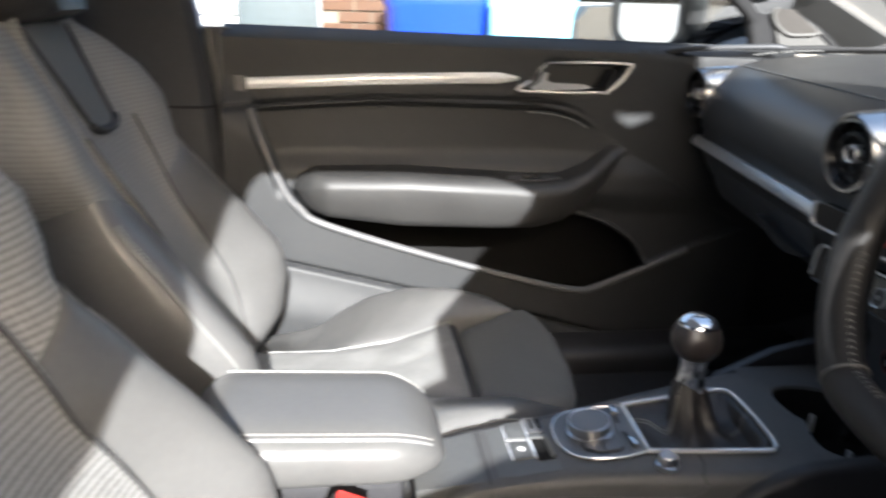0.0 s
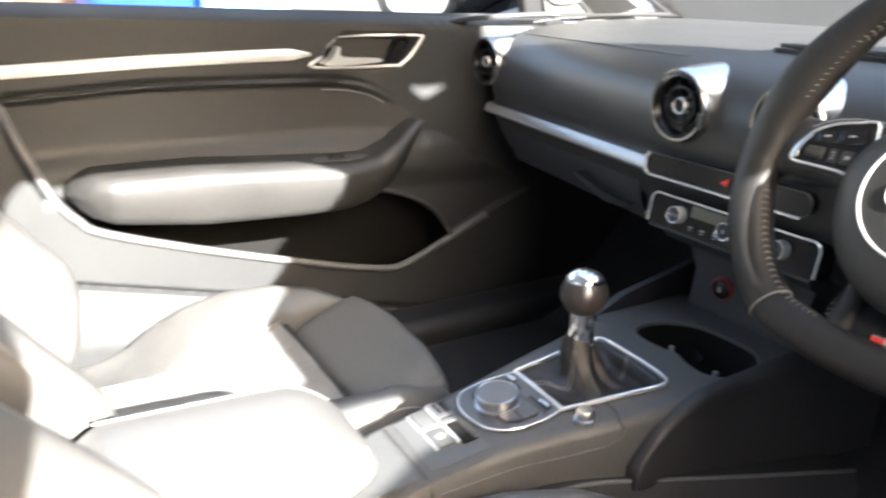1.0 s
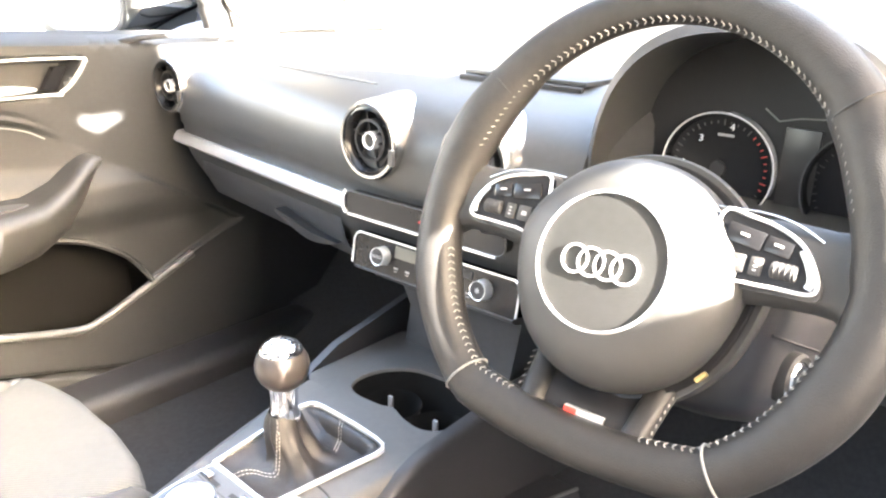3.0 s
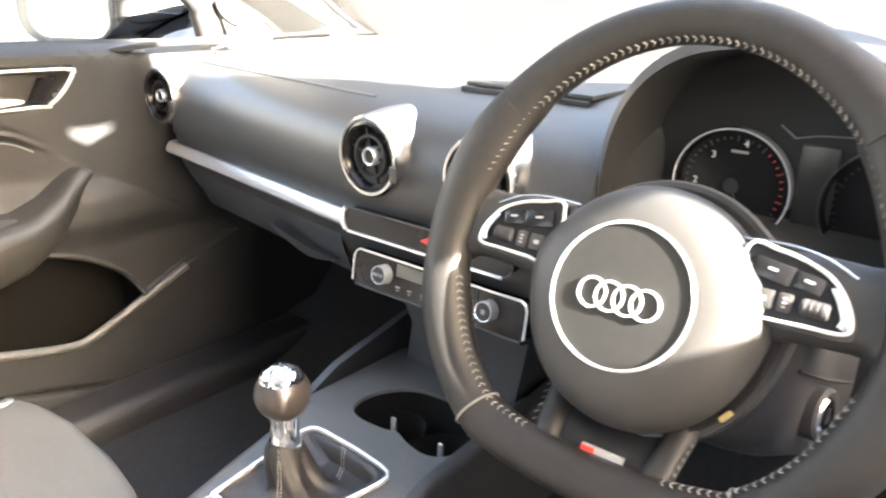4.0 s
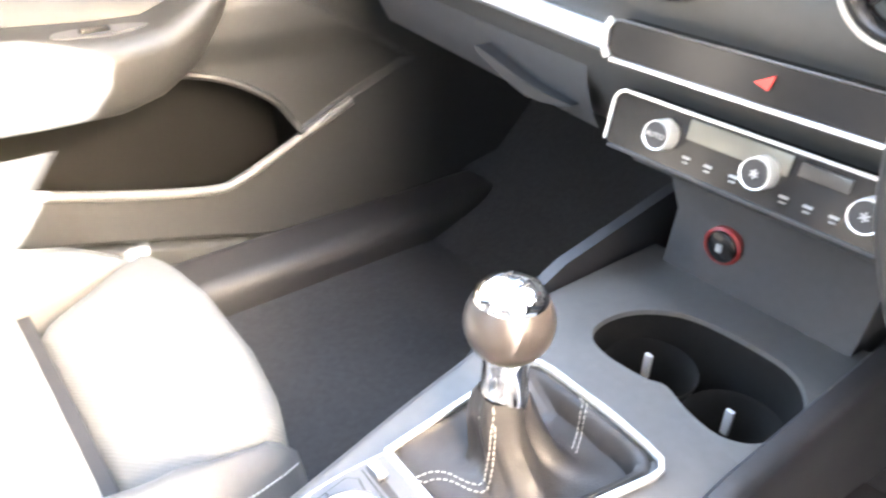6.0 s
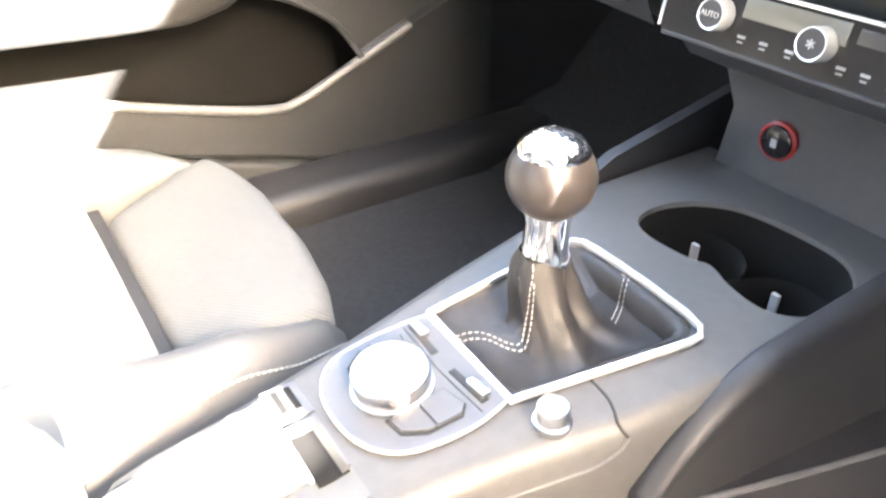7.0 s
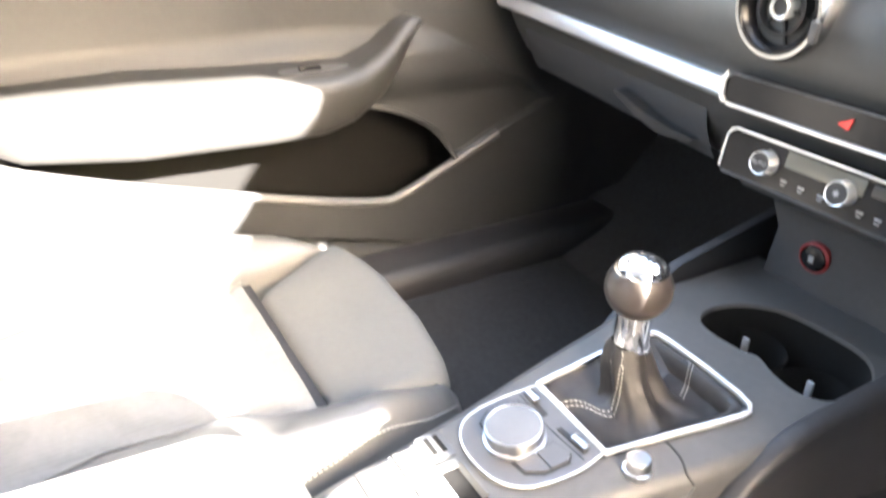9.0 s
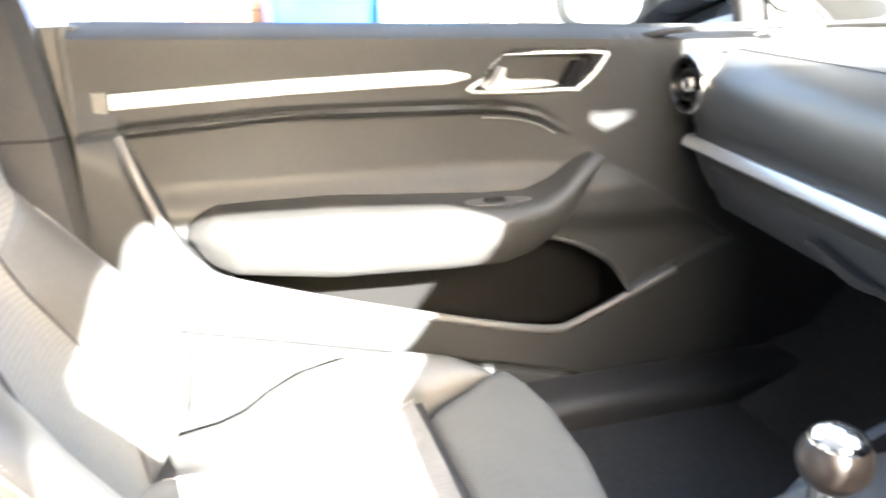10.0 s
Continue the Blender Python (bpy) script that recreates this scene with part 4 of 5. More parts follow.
    part("brake_switch", loft([[(x, y, z(x, d)) for x, d in ramp] for y in (-0.033, 0.009)]), SATIN_LIGHTENED, well, "sloping parking brake switch")
    part("switch_tab", box((-0.0600, 0.0135, z(-0.060, 0.0028)), (0.022, 0.009, 0.004), 0.0014), SATIN_LIGHTENED, bp)
    # rear plate running under the armrest
    part("rear_plate", loft([[(x, y, z(x, d)) for x, y in ((-0.215, -0.052), (-0.137, -0.055), (-0.137, 0.046), (-0.215, 0.040))] for d in (-0.02, 0.0006)]), SATIN_LIGHTENED, c, "rear plate, its grey lightened to look sunlit")
    b = Matrix.Translation((0.069, -0.079, z(0.069, -0.003)))
    part("volume_knob", revolve([(0.0125, 0), (0.0125, 0.006), (0.0105, 0.007), (0.0105, 0.016), (0.0095, 0.0175), (0.001, 0.0175)], b, 32), DIAL, c, "small knurled metal knob")
    low = smooth_path([(-0.16, -0.092, 0.478), (-0.05, -0.098, 0.481), (0.05, -0.108, 0.482), (0.125, -0.126, 0.474), (0.22, -0.144, 0.456), (0.342, -0.162, 0.43), (0.48, -0.18, 0.40)])
    part("kick_panel", loft([[(q.x, -0.05, q.z - 0.003), (q.x, q.y, q.z), (q.x, q.y - 0.010, q.z - 0.02), (q.x, q.y - 0.022, 0.30), (q.x, q.y - 0.022, 0.255), (q.x, -0.05, 0.255)] for q in low]), LOWER, c, "dark lower side panel")
    # the light this edge catches is put into a paler bar
    part("lower_edge", sweep([(q.x, q.y - 0.001, q.z - 0.001) for q in low], circle(0.0026, 8)), LIPTRIM, c, "lower edge of the side trim, paled as caught light")
    def flank(x, zz):
        drop = top_z(x) - zz
        return (x, -0.0135 - interp(near, x) - max(0.0, drop - 0.012) * 0.09, zz)
    side = [flank(x, q) for x, q in ((0.104, 0.540), (0.099, 0.531), (0.083, 0.522), (0.07, 0.5195), (0.032, 0.514), (-0.024, 0.511), (-0.12, 0.505))]
    part("seam", sweep(smooth_path(side), circle(0.0011, 5)), LIPTRIM, c)
    cap = [flank(0.104, 0.540), (0.101, -0.1035, top_z(0.101) - 0.002), (0.105, -0.095, top_z(0.105)), (0.109, -0.084, top_z(0.109)), (0.111, -0.066, top_z(0.111))]
    part("seam", sweep(smooth_path(cap), circle(0.0011, 5), up=(1, 0, 0)), MATTE, c)
    zz = top_z(-0.13)
    part("seam", sweep([flank(-0.13, zz - 0.04), flank(-0.13, zz - 0.01), (-0.13, -0.058, zz), (-0.13, 0.03, zz), (-0.13, 0.048, zz), (-0.13, 0.056, zz - 0.003)], circle(0.0011, 5), up=(1, 0, 0)), MATTE, c)
    return c


CONSOLE = material("fine-grained console plastic", (0.0635, 0.063, 0.0628), 0.5, bump=0.3, bump_scale=1000, vary=0.12)
DIAL = material("satin dial metal", (0.55, 0.55, 0.56), 0.3, 1.0, vary=0.06, bump=0.05)
# lighter than the console, so the switch and rear plates look sunlit
SATIN_LIGHTENED = material("lightened satin grey plastic", (0.075, 0.076, 0.075), 0.4, bump=0.2, bump_scale=1000, vary=0.1)
DIAL_TOP = material("dark satin metal", (0.12, 0.12, 0.122), 0.35, 0.3, vary=0.06, bump=0.05)
SATIN_DARK = material("dark satin key", (0.06, 0.06, 0.063), 0.3, vary=0.08, bump=0.05)


def gear_lever():
    g = thing("gear_lever", "manual gear lever with chrome-capped ball and leather gaiter", "gear lever")
    base = [(0.062, -0.049), (0.12, -0.066), (0.176, -0.081), (0.188, -0.081), (0.194, -0.076), (0.198, -0.062), (0.200, -0.01), (0.200, 0.032), (0.197, 0.043), (0.187, 0.049), (0.12, 0.049), (0.065, 0.049), (0.061, 0.0)]
    base = [(q.x, q.y) for q in smooth_path([(a, b, 0) for a, b in base], 4, closed=True)]
    k = len(base)
    neck = (0.124, 0.004)
    rings = []
    for i, (f, zz) in enumerate(((0.985, -0.003), (0.95, -0.001), (0.89, -0.004), (0.80, -0.010), (0.60, -0.011), (0.47, -0.002), (0.405, 0.012), (0.375, 0.026), (0.345, 0.040), (0.275, 0.051))):
        ring = []
        for j, (x, y) in enumerate(base):
            a = math.atan2(y - neck[1], x - neck[0])
            fold = 1 + (0.19 * math.sin(3 * a + 0.6 + 0.25 * i) + 0.13 * math.sin(5 * a - 0.4 * i) + 0.06 * math.sin(11 * a + 0.5 * i)) * step(2, 5, i) * step(10, 6, i)
            ux, uy = x - neck[0], y - neck[1]
            length = math.hypot(ux, uy)
            round_ = step(2, 5, i)
            rad = (length * (1 - round_) + 0.058 * round_) * f * fold
            lean = step(8, 3, i)
            ring.append((neck[0] + (0.006 * lean if i > 2 else 0) + ux / length * rad, neck[1] - (0.024 * lean if i > 2 else 0) + uy / length * rad, top_z(x if i < 3 else neck[0]) + 0.004 + zz))
        rings.append(ring)
    gaiter = part("gaiter", loft(rings, caps=False), GAITER, g, "creased black leather gaiter", 60)
    # twin seams up the front and the rear of the gaiter
    bpy.context.view_layer.update()
    rear = [(0.066, 0.019, 0.549), (0.075, 0.016, 0.545), (0.083, 0.008, 0.541), (0.090, -0.008, 0.540), (0.098, -0.014, 0.545), (0.106, -0.010, 0.556), (0.110, -0.002, 0.575), (0.112, 0.004, 0.596)]
    ahead = [(0.201, -0.008, 0.562), (0.191, -0.015, 0.557), (0.180, -0.022, 0.551), (0.168, -0.029, 0.547)]
    for seam_line in (rear, ahead):
        for off in (-0.003, 0.003):
            line = []
            for p in smooth_path(seam_line, 10):
                hit, q, normal, _ = gaiter.ray_cast((p.x + off * 0.5, p.y + off, 0.70), (0, 0, -1)) if p.z < 0.565 else (False, None, None, 0)
                if not hit:
                    hit, q, normal, _ = gaiter.closest_point_on_mesh((p.x + off * 0.5, p.y + off, p.z))
                q = q + normal * 0.0006
                if not line or (q - line[-1]).length > 0.003:
                    line.append(q)
            stitches(line, gaiter, 0.0046, 0.0030, 0.00036)
    m = Matrix.Translation((0.126, 0.004, 0.0))
    part("collar", revolve([(0.0175, 0.598), (0.0172, 0.606), (0.0160, 0.610), (0.0158, 0.632), (0.0172, 0.638), (0.0172, 0.643)], m, 32), POLISHED, g, "polished chrome collar")
    R = 0.0300
    ball = [(R * math.sin(radians(a)), 0.664 - R * 0.98 * math.cos(radians(a))) for a in range(25, 131, 7)]
    part("knob", revolve(ball + [(R * 0.77, 0.6835)], m, 40), KNOB, g, "dark leather-wrapped ball knob")
    cap = [(R * 0.80, 0.6825), (R * 0.77, 0.6865), (R * 0.6, 0.6912), (R * 0.35, 0.6942), (0.001, 0.695)]
    part("cap", revolve(cap, m, 40), POLISHED, g, "chrome shift-pattern cap")
    for dx in (-0.008, 0.0, 0.008):
        part("pattern_line", moved(box((0, dx, 0.6945), (0.014, 0.0012, 0.001)), m), MATTE, g)
    part("pattern_line", moved(box((0, 0, 0.6947), (0.0012, 0.017, 0.001)), m), MATTE, g)
    return g


GAITER = material("soft black leather", (0.022, 0.020, 0.0195), 0.45, spec=0.45, bump=0.25, bump_scale=700, vary=0.25, weave="leather")
KNOB = material("smooth dark leather", (0.030, 0.025, 0.023), 0.36, bump=0.15, bump_scale=900, vary=0.2, weave="leather")


def centre_armrest(a):
    """Padded lid of the console box, between the seats."""
    rings = []
    for s in span(0, 1, 30):
        x = -0.183 - 0.287 * s
        f = math.sin(s / 0.24 * math.pi / 2) ** 0.6 if s < 0.24 else 1
        f = min(f, math.sqrt(max(0.0, 1 - ((s - 0.82) / 0.18) ** 2)) if s > 0.82 else 1)
        w = 0.092 * (0.5 + 0.5 * f)
        top, bot = 0.556 + 0.040 * f + 0.014 * s, 0.549 - 0.010 * f
        ring = []
        for ang in range(0, 360, 12):
            ca, sa = math.cos(radians(ang)), math.sin(radians(ang))
            e = 0.5
            zz = (top + bot) / 2 + (top - bot) / 2 * math.copysign(abs(sa) ** e, sa)
            ring.append((x, -0.004 + w * math.copysign(abs(ca) ** e, ca) * (1 if sa > 0 else 0.97), zz + (0.006 * (1 - ca * ca) if sa > 0 else 0)))
        rings.append(ring)
    pad = part("armrest", loft(rings), LEATHER, a, "padded dark leather armrest lid with stitched edges", 60)
    for y in (-0.080, 0.072):
        line = []
        for x in span(-0.20, -0.435, 30):
            s = (-0.183 - x) / 0.287
            f = math.sin(s / 0.24 * math.pi / 2) ** 0.6 if s < 0.24 else 1
            line.append((x, -0.004 + (y + 0.004) * (0.5 + 0.5 * f), 0.556 + 0.040 * f + 0.014 * s - 0.0015))
        part("piping", sweep(line, circle(0.0022, 6)), PIPE, pad, "raised seam")
        stitches([(x, q + math.copysign(0.006, -y), z + 0.0035) for x, q, z in line], pad, 0.007, 0.0045, 0.0006)
    part("armrest_box", box((-0.36, -0.004, 0.50), (0.26, 0.13, 0.08), 0.012), LOWER, a)


PIPE = material("leather piping", (0.19, 0.19, 0.185), 0.45, vary=0.15)


# ---- seats ----
def seat(name, cy, label, dx=0.0, cloth=None, wide=0.0):
    """Sports seat: broad leather cushion bolsters round a cloth centre, separate thigh pad, waisted backrest, headrest."""
    s = thing(name, label, "car seat", group="front seats")
    sg = math.copysign(1, cy)
    CREST = [(-0.60, 0.37), (-0.45, 0.385), (-0.38, 0.394), (-0.34, 0.408), (-0.30, 0.436), (-0.25, 0.466), (-0.17, 0.490), (-0.09, 0.496), (-0.02, 0.486), (0.03, 0.466), (0.06, 0.44)]
    CENTRE = [(-0.60, 0.43), (-0.40, 0.436), (-0.25, 0.446), (-0.1, 0.456), (0.05, 0.456)]
    SEAMS = [(-0.60, 0.11), (-0.42, 0.10), (-0.32, 0.085), (-0.2, 0.105), (-0.12, 0.15), (-0.09, 0.165), (0.06, 0.185)]
    OUTER = [(-0.60, 0.31), (-0.3, 0.320), (-0.2, 0.305), (-0.10, 0.278), (-0.02, 0.255), (0.03, 0.232), (0.06, 0.205)]

    def puffy(x, u):
        return 0.0022 * math.sin(41 * x + 19 * u) * math.sin(57 * u - 13 * x) + 0.0012 * math.sin(120 * x - 70 * u)

    def hump(x, u, k):
        a, o, zc = interp(SEAMS, x), interp(OUTER, x), interp(CENTRE, x)
        zt = interp(CREST, x) + (0.02 if cy < 0 else 0.0)
        if k * sg < 0:
            zt = zc + (zt - zc) * 0.9 + (0.016 * step(0.0, -0.07, x) if cy > 0 else 0.0)
        c = o - 0.05
        if u < c:
            t = max(0.0, (u - a) / (c - a))
            return zc + (zt - zc) * math.sin(t * math.pi / 2) ** 0.85 + puffy(x, u * k) * 4 * t * (1 - t) - 0.004 * math.exp(-((u - a) / 0.006) ** 2)
        return zt - 0.05 * ((u - c) / 0.05) ** 2.6
    for k in (-1, 1):
        rings = []
        for x in span(-0.56, 0.055, 46):
            a, o = interp(SEAMS, x), interp(OUTER, x)
            us = [a + (o - a) * q for q in (0, 0.06, 0.15, 0.27, 0.4, 0.52, 0.63, 0.73, 0.81, 0.88, 0.93, 0.97, 1.0)]
            rings.append([(x, cy + k * a, 0.32)] + [(x, cy + k * u, hump(x, u, k)) for u in us] + [(x, cy + k * (o + 0.002), hump(x, o, k) - 0.03), (x, cy + k * (o - 0.004), 0.31)])
        bol = part("cushion_bolster", loft(rings), LEATHER, s, "dark creased leather cushion bolster", 75)
        edge = [(x, cy + k * (interp(OUTER, x) - 0.018), hump(x, interp(OUTER, x) - 0.018, k) + 0.0006) for x in span(-0.30, 0.05, 40)]
        stitches(edge, bol, 0.006, 0.004, 0.0008)
        line = [(x, cy + k * (interp(SEAMS, x) + 0.001), hump(x, interp(SEAMS, x) + 0.001, k) + 0.0015) for x in span(-0.45, -0.10, 30)]
        part("seam", sweep(line, circle(0.0016, 6)), PIPE, bol)
    rings = []
    for x in span(-0.56, -0.102, 30):
        a, zc = interp(SEAMS, x), interp(CENTRE, x)
        ring = [(x, cy - a, 0.32)]
        for q in span(-1, 1, 21):
            u = q * a
            fold = -0.004 * math.exp(-((u * sg - (0.055 + (x + 0.127) * 0.8)) / 0.004) ** 2) * step(-0.25, -0.2, x)
            ring.append((x, cy + u, zc + 0.004 * (1 - q * q) - 0.004 * abs(q) ** 8 + fold + 0.5 * puffy(x, u)))
        rings.append(ring + [(x, cy + a, 0.32)])
    part("seat_cushion", loft(rings), cloth, s, "grey ribbed cloth seat centre", 60)
    # thigh pad, flared towards the outside, its front edge rolled over
    FRONTX = [(-0.19, 0.050), (-0.13, 0.074), (-0.045, 0.089), (0.065, 0.093), (0.14, 0.085), (0.175, 0.074), (0.197, 0.055)]
    rings = []
    for t, dz, fwd in [(0, -0.018, 0), (0.02, -0.005, 0), (0.08, 0.0, 0)] + [(q, 0.0, 0) for q in span(0.16, 0.9, 9)] + [(0.9, -0.0025, 0.008), (0.9, -0.009, 0.015), (0.9, -0.02, 0.02), (0.9, -0.045, 0.022), (0.9, -0.09, 0.018)]:
        ua, ub = -0.187, 0.122 + 0.073 * min(1, t * 1.08)
        ring = []
        for q in span(0, 1, 25):
            u = ua + (ub - ua) * q
            x = -0.090 + (interp(FRONTX, u) + 0.090 - 0.012) * t + fwd
            side = min(u - ua, ub - u)
            z = 0.455 + 0.017 * math.sin(min(1, t * 1.1) * math.pi * 0.62) + dz - 0.016 * max(0.0, 1 - side / 0.02) ** 2
            ring.append((x, cy + sg * u, z + 0.0008 * math.sin(60 * x + 45 * u)))
        rings.append([(ring[0][0], ring[0][1], 0.345)] + ring + [(ring[-1][0], ring[-1][1], 0.345)])
    part("thigh_pad", loft(rings), SUEDE, s, "separate grey cloth thigh pad", 60)
    part("pad_gap", loft([[(x, cy - 0.16, 0.33), (x, cy - 0.16, 0.448), (x, cy + 0.16, 0.448), (x, cy + 0.16, 0.33)] for x in (-0.103, -0.088)]), MATTE, s)
    part("seat_base", box((-0.25, cy, 0.335), (0.56, 0.46, 0.09), 0.02), LOWER, s)
    part("side_shield", box((-0.3, cy + sg * 0.252, 0.335), (0.5, 0.03, 0.1), 0.012), LOWER, s)
    # backrest in a leaning frame: u sideways, v up, w towards the front
    lean = radians(19)
    def at(u, v, w):
        return (-0.545 + dx - v * math.sin(lean) + w * math.cos(lean), cy + u, 0.43 + v * math.cos(lean) + w * math.sin(lean))
    HALF = [(v, h + wide * step(0.45, 0.3, v)) for v, h in ((-0.05, 0.085), (0, 0.105), (0.076, 0.128), (0.13, 0.124), (0.19, 0.112), (0.267, 0.088), (0.315, 0.092), (0.36, 0.108), (0.45, 0.122), (0.55, 0.118), (0.6, 0.10))]
    FRONT = [(-0.05, 0.06), (0, 0.07), (0.12, 0.082), (0.25, 0.072), (0.4, 0.052), (0.6, 0.028)]
    OUT = [(-0.05, 0.19), (0, 0.232), (0.06, 0.258), (0.2, 0.262), (0.31, 0.250), (0.365, 0.232), (0.40, 0.258), (0.445, 0.268), (0.5, 0.245), (0.55, 0.2), (0.59, 0.145), (0.61, 0.10)]
    PROUD = [(-0.05, 0.08), (0, 0.138), (0.06, 0.170), (0.11, 0.177), (0.14, 0.168), (0.22, 0.14), (0.335, 0.095), (0.38, 0.088), (0.445, 0.09), (0.5, 0.078), (0.55, 0.055), (0.6, 0.03)]
    rings = []
    for v in span(-0.04, 0.60, 26):
        half, w0 = interp(HALF, v), interp(FRONT, v)
        rings.append([at(-half, v, -0.05)] + [at(half * q, v, w0 + 0.014 * abs(q) ** 4 + 0.6 * puffy(v, half * q)) for q in span(-1, 1, 13)] + [at(half, v, -0.05)])
    part("backrest", loft(rings), cloth, s, "grey ribbed cloth backrest centre", 60)
    rings = []
    for v in span(0.0, 0.60, 24):
        half = interp(OUT, v) - 0.014
        rings.append([at(-half, v, -0.09), at(-half - 0.004, v, -0.02), at(-half + 0.015, v, 0.01), at(half - 0.015, v, 0.01), at(half + 0.004, v, -0.02), at(half, v, -0.09), at(half * 0.7, v, -0.12), at(-half * 0.7, v, -0.12)])
    part("backrest_shell", loft(rings), PLASTIC, s, "", 60)
    for k in (-1, 1):
        for pname, v0, v1, mat, words in (("back_bolster", -0.045, 0.318, LEATHER, "dark leather backrest bolster"), ("shoulder_bolster", 0.312, 0.60, cloth, "grey cloth shoulder wing")):
            rings = []
            for v in span(v0, v1, 26):
                t = (v - v0) / (v1 - v0)
                f = 1.0
                if mat is LEATHER and t < 0.12:
                    f = math.sqrt(max(0.0, 1 - ((0.12 - t) / 0.12) ** 2))
                if mat is cloth and t > 0.85:
                    f = math.sqrt(max(0.0, 1 - ((t - 0.85) / 0.15) ** 2))
                slant = 0.05 * (t if mat is LEATHER else 1 - t)
                a0, o0 = interp(HALF, v) - 0.006, interp(OUT, v)
                prof = []
                for q, h in ((0, -9), (0, 0.0), (0.03, 0.16), (0.16, 0.42), (0.32, 0.68), (0.48, 0.87), (0.62, 0.97), (0.73, 1.0), (0.83, 0.975), (0.92, 0.86), (0.98, 0.66), (1.0, 0.4), (0.99, -8), (0.96, -9)):
                    vv = v + slant * q
                    a, o, w0, pr = interp(HALF, vv) - 0.006, interp(OUT, vv), interp(FRONT, vv), interp(PROUD, vv) - (0.004 if mat is cloth else 0)
                    pr = w0 - 0.01 + (pr - w0 + 0.01) * (0.3 + 0.7 * f)
                    w = w0 + (pr - w0) * h if h > -1 else (-0.02 if h < -8.5 else min(0.0, pr - 0.06))
                    prof.append((a + (o - a) * q, vv, w))
                rings.append([at(k * u, vv, w) for u, vv, w in prof])
            bol = part(pname, loft(rings), mat, s, words, 75)
            if mat is LEATHER:
                edge = [at(k * (interp(OUT, v) - 0.006), v, interp(FRONT, v) + (interp(PROUD, v) - interp(FRONT, v)) * 0.8) for v in span(0.0, 0.33, 30)]
                part("piping", sweep(edge, circle(0.002, 6)), PIPE, bol)
                stitches([Vector(q) + Vector((0.001, -k * 0.008, 0.003)) for q in edge], bol, 0.006, 0.004, 0.0006)
    for k in (-1, 1):
        part("seam", sweep([at(k * (interp(HALF, v) - 0.006), v, interp(FRONT, v) + 0.014) for v in span(-0.02, 0.43, 30)], circle(0.0022, 6)), SEAM_DARK, s)
    # recessed neck panel with a folded lower edge
    wide = [(0.432, 0.050), (0.5, 0.064), (0.56, 0.078), (0.585, 0.08)]
    part("neck_panel", loft([[at(q * interp(wide, v), v, interp(FRONT, v) + 0.007 - 0.004 * q * q) for q in span(-1, 1, 9)] + [at(interp(wide, v), v, 0.0), at(-interp(wide, v), v, 0.0)] for v in span(0.435, 0.585, 8)]), SUEDE, s, "smooth grey neck inlay")
    for k in (-1, 1):
        part("seam", sweep([at(k * interp(wide, v), v, interp(FRONT, v) + 0.006) for v in span(0.432, 0.585, 12)], circle(0.003, 6)), MATTE, s)
    part("fold", sweep(smooth_path([at(-0.054, 0.440, 0.054), at(-0.03, 0.430, 0.056), at(0.03, 0.430, 0.056), at(0.054, 0.440, 0.054)]), circle(0.006, 8)), MATTE, s)
    h = [[at(0.128 * f * a, v, 0.03 + w * (0.9 if abs(a) > 0.8 else 1)) for a, w in ((-1, 0.0), (-0.9, 0.035), (-0.5, 0.055), (0.5, 0.055), (0.9, 0.035), (1, 0.0), (0.9, -0.05), (0.5, -0.06), (-0.5, -0.06), (-0.9, -0.05))] for v, f in ((0.592, 0.75), (0.605, 0.92), (0.65, 1.0), (0.73, 0.98), (0.77, 0.85), (0.785, 0.6))]
    part("headrest", loft(h), GAITER, s, "padded black leather headrest", 60)
    for u in (-0.06, 0.06):
        part("headrest_post", sweep([at(u, 0.56, -0.02), at(u, 0.64, -0.01)], circle(0.006, 8), up=(0, 1, 0)), CHROME, s)
    for o in s.children:
        if o.name.split(".")[0] in ("seat_cushion", "thigh_pad", "pad_gap", "cushion_bolster", "seat_base", "side_shield"):
            o.location.x += dx
    return s


SEAM_DARK = material("dark seam", (0.05, 0.05, 0.05), 0.8, vary=0.1)


def buckle():
    b = thing("seat_belt_buckle", "black belt buckle with a red release key", "belt buckle")
    t = Matrix.Translation((-0.288, -0.132, 0.556)) @ Matrix.Rotation(radians(24), 4, "Y")
    part("housing", moved(box((0, 0, -0.03), (0.045, 0.022, 0.07), 0.006), t), MATTE, b)
    part("release_key", moved(box((0, 0, 0.006), (0.038, 0.016, 0.008), 0.003), t), RED, b, "red release key")
    part("stalk", sweep([t @ Vector((0, 0, -0.06)), (-0.30, -0.14, 0.45), (-0.33, -0.14, 0.36)], circle(0.008, 8), up=(0, 1, 0)), MATTE, b)
    return b


def lacing(path, inward, parent, gap=0.0062, wide=0.0042, r=0.0004):
    """Cross-stitched thread down a leather seam, joined in one part: short slanting threads in pairs."""
    bm = bmesh.new()
    left = 0.0
    for (a, na), (b, nb) in zip(zip(path, inward), zip(path[1:], inward[1:])):
        d = b - a
        dist = d.length
        d.normalize()
        s = left
        while s < dist:
            q, n = a + d * s, na.lerp(nb, s / dist)
            for k in (-1, 1):
                v = (d * 0.6 + n * k * 0.8).normalized()
                t = v.to_track_quat("X", "Z").to_matrix().to_4x4()
                bmesh.ops.create_cube(bm, size=1, matrix=Matrix.Translation(q + n * k * wide * 0.42) @ t @ Matrix.Diagonal((wide * 0.8, 2 * r, 2 * r, 1)))
            s += gap
        left = s - dist
    return part("stitching", bm, THREAD, parent, "pale cross stitching")


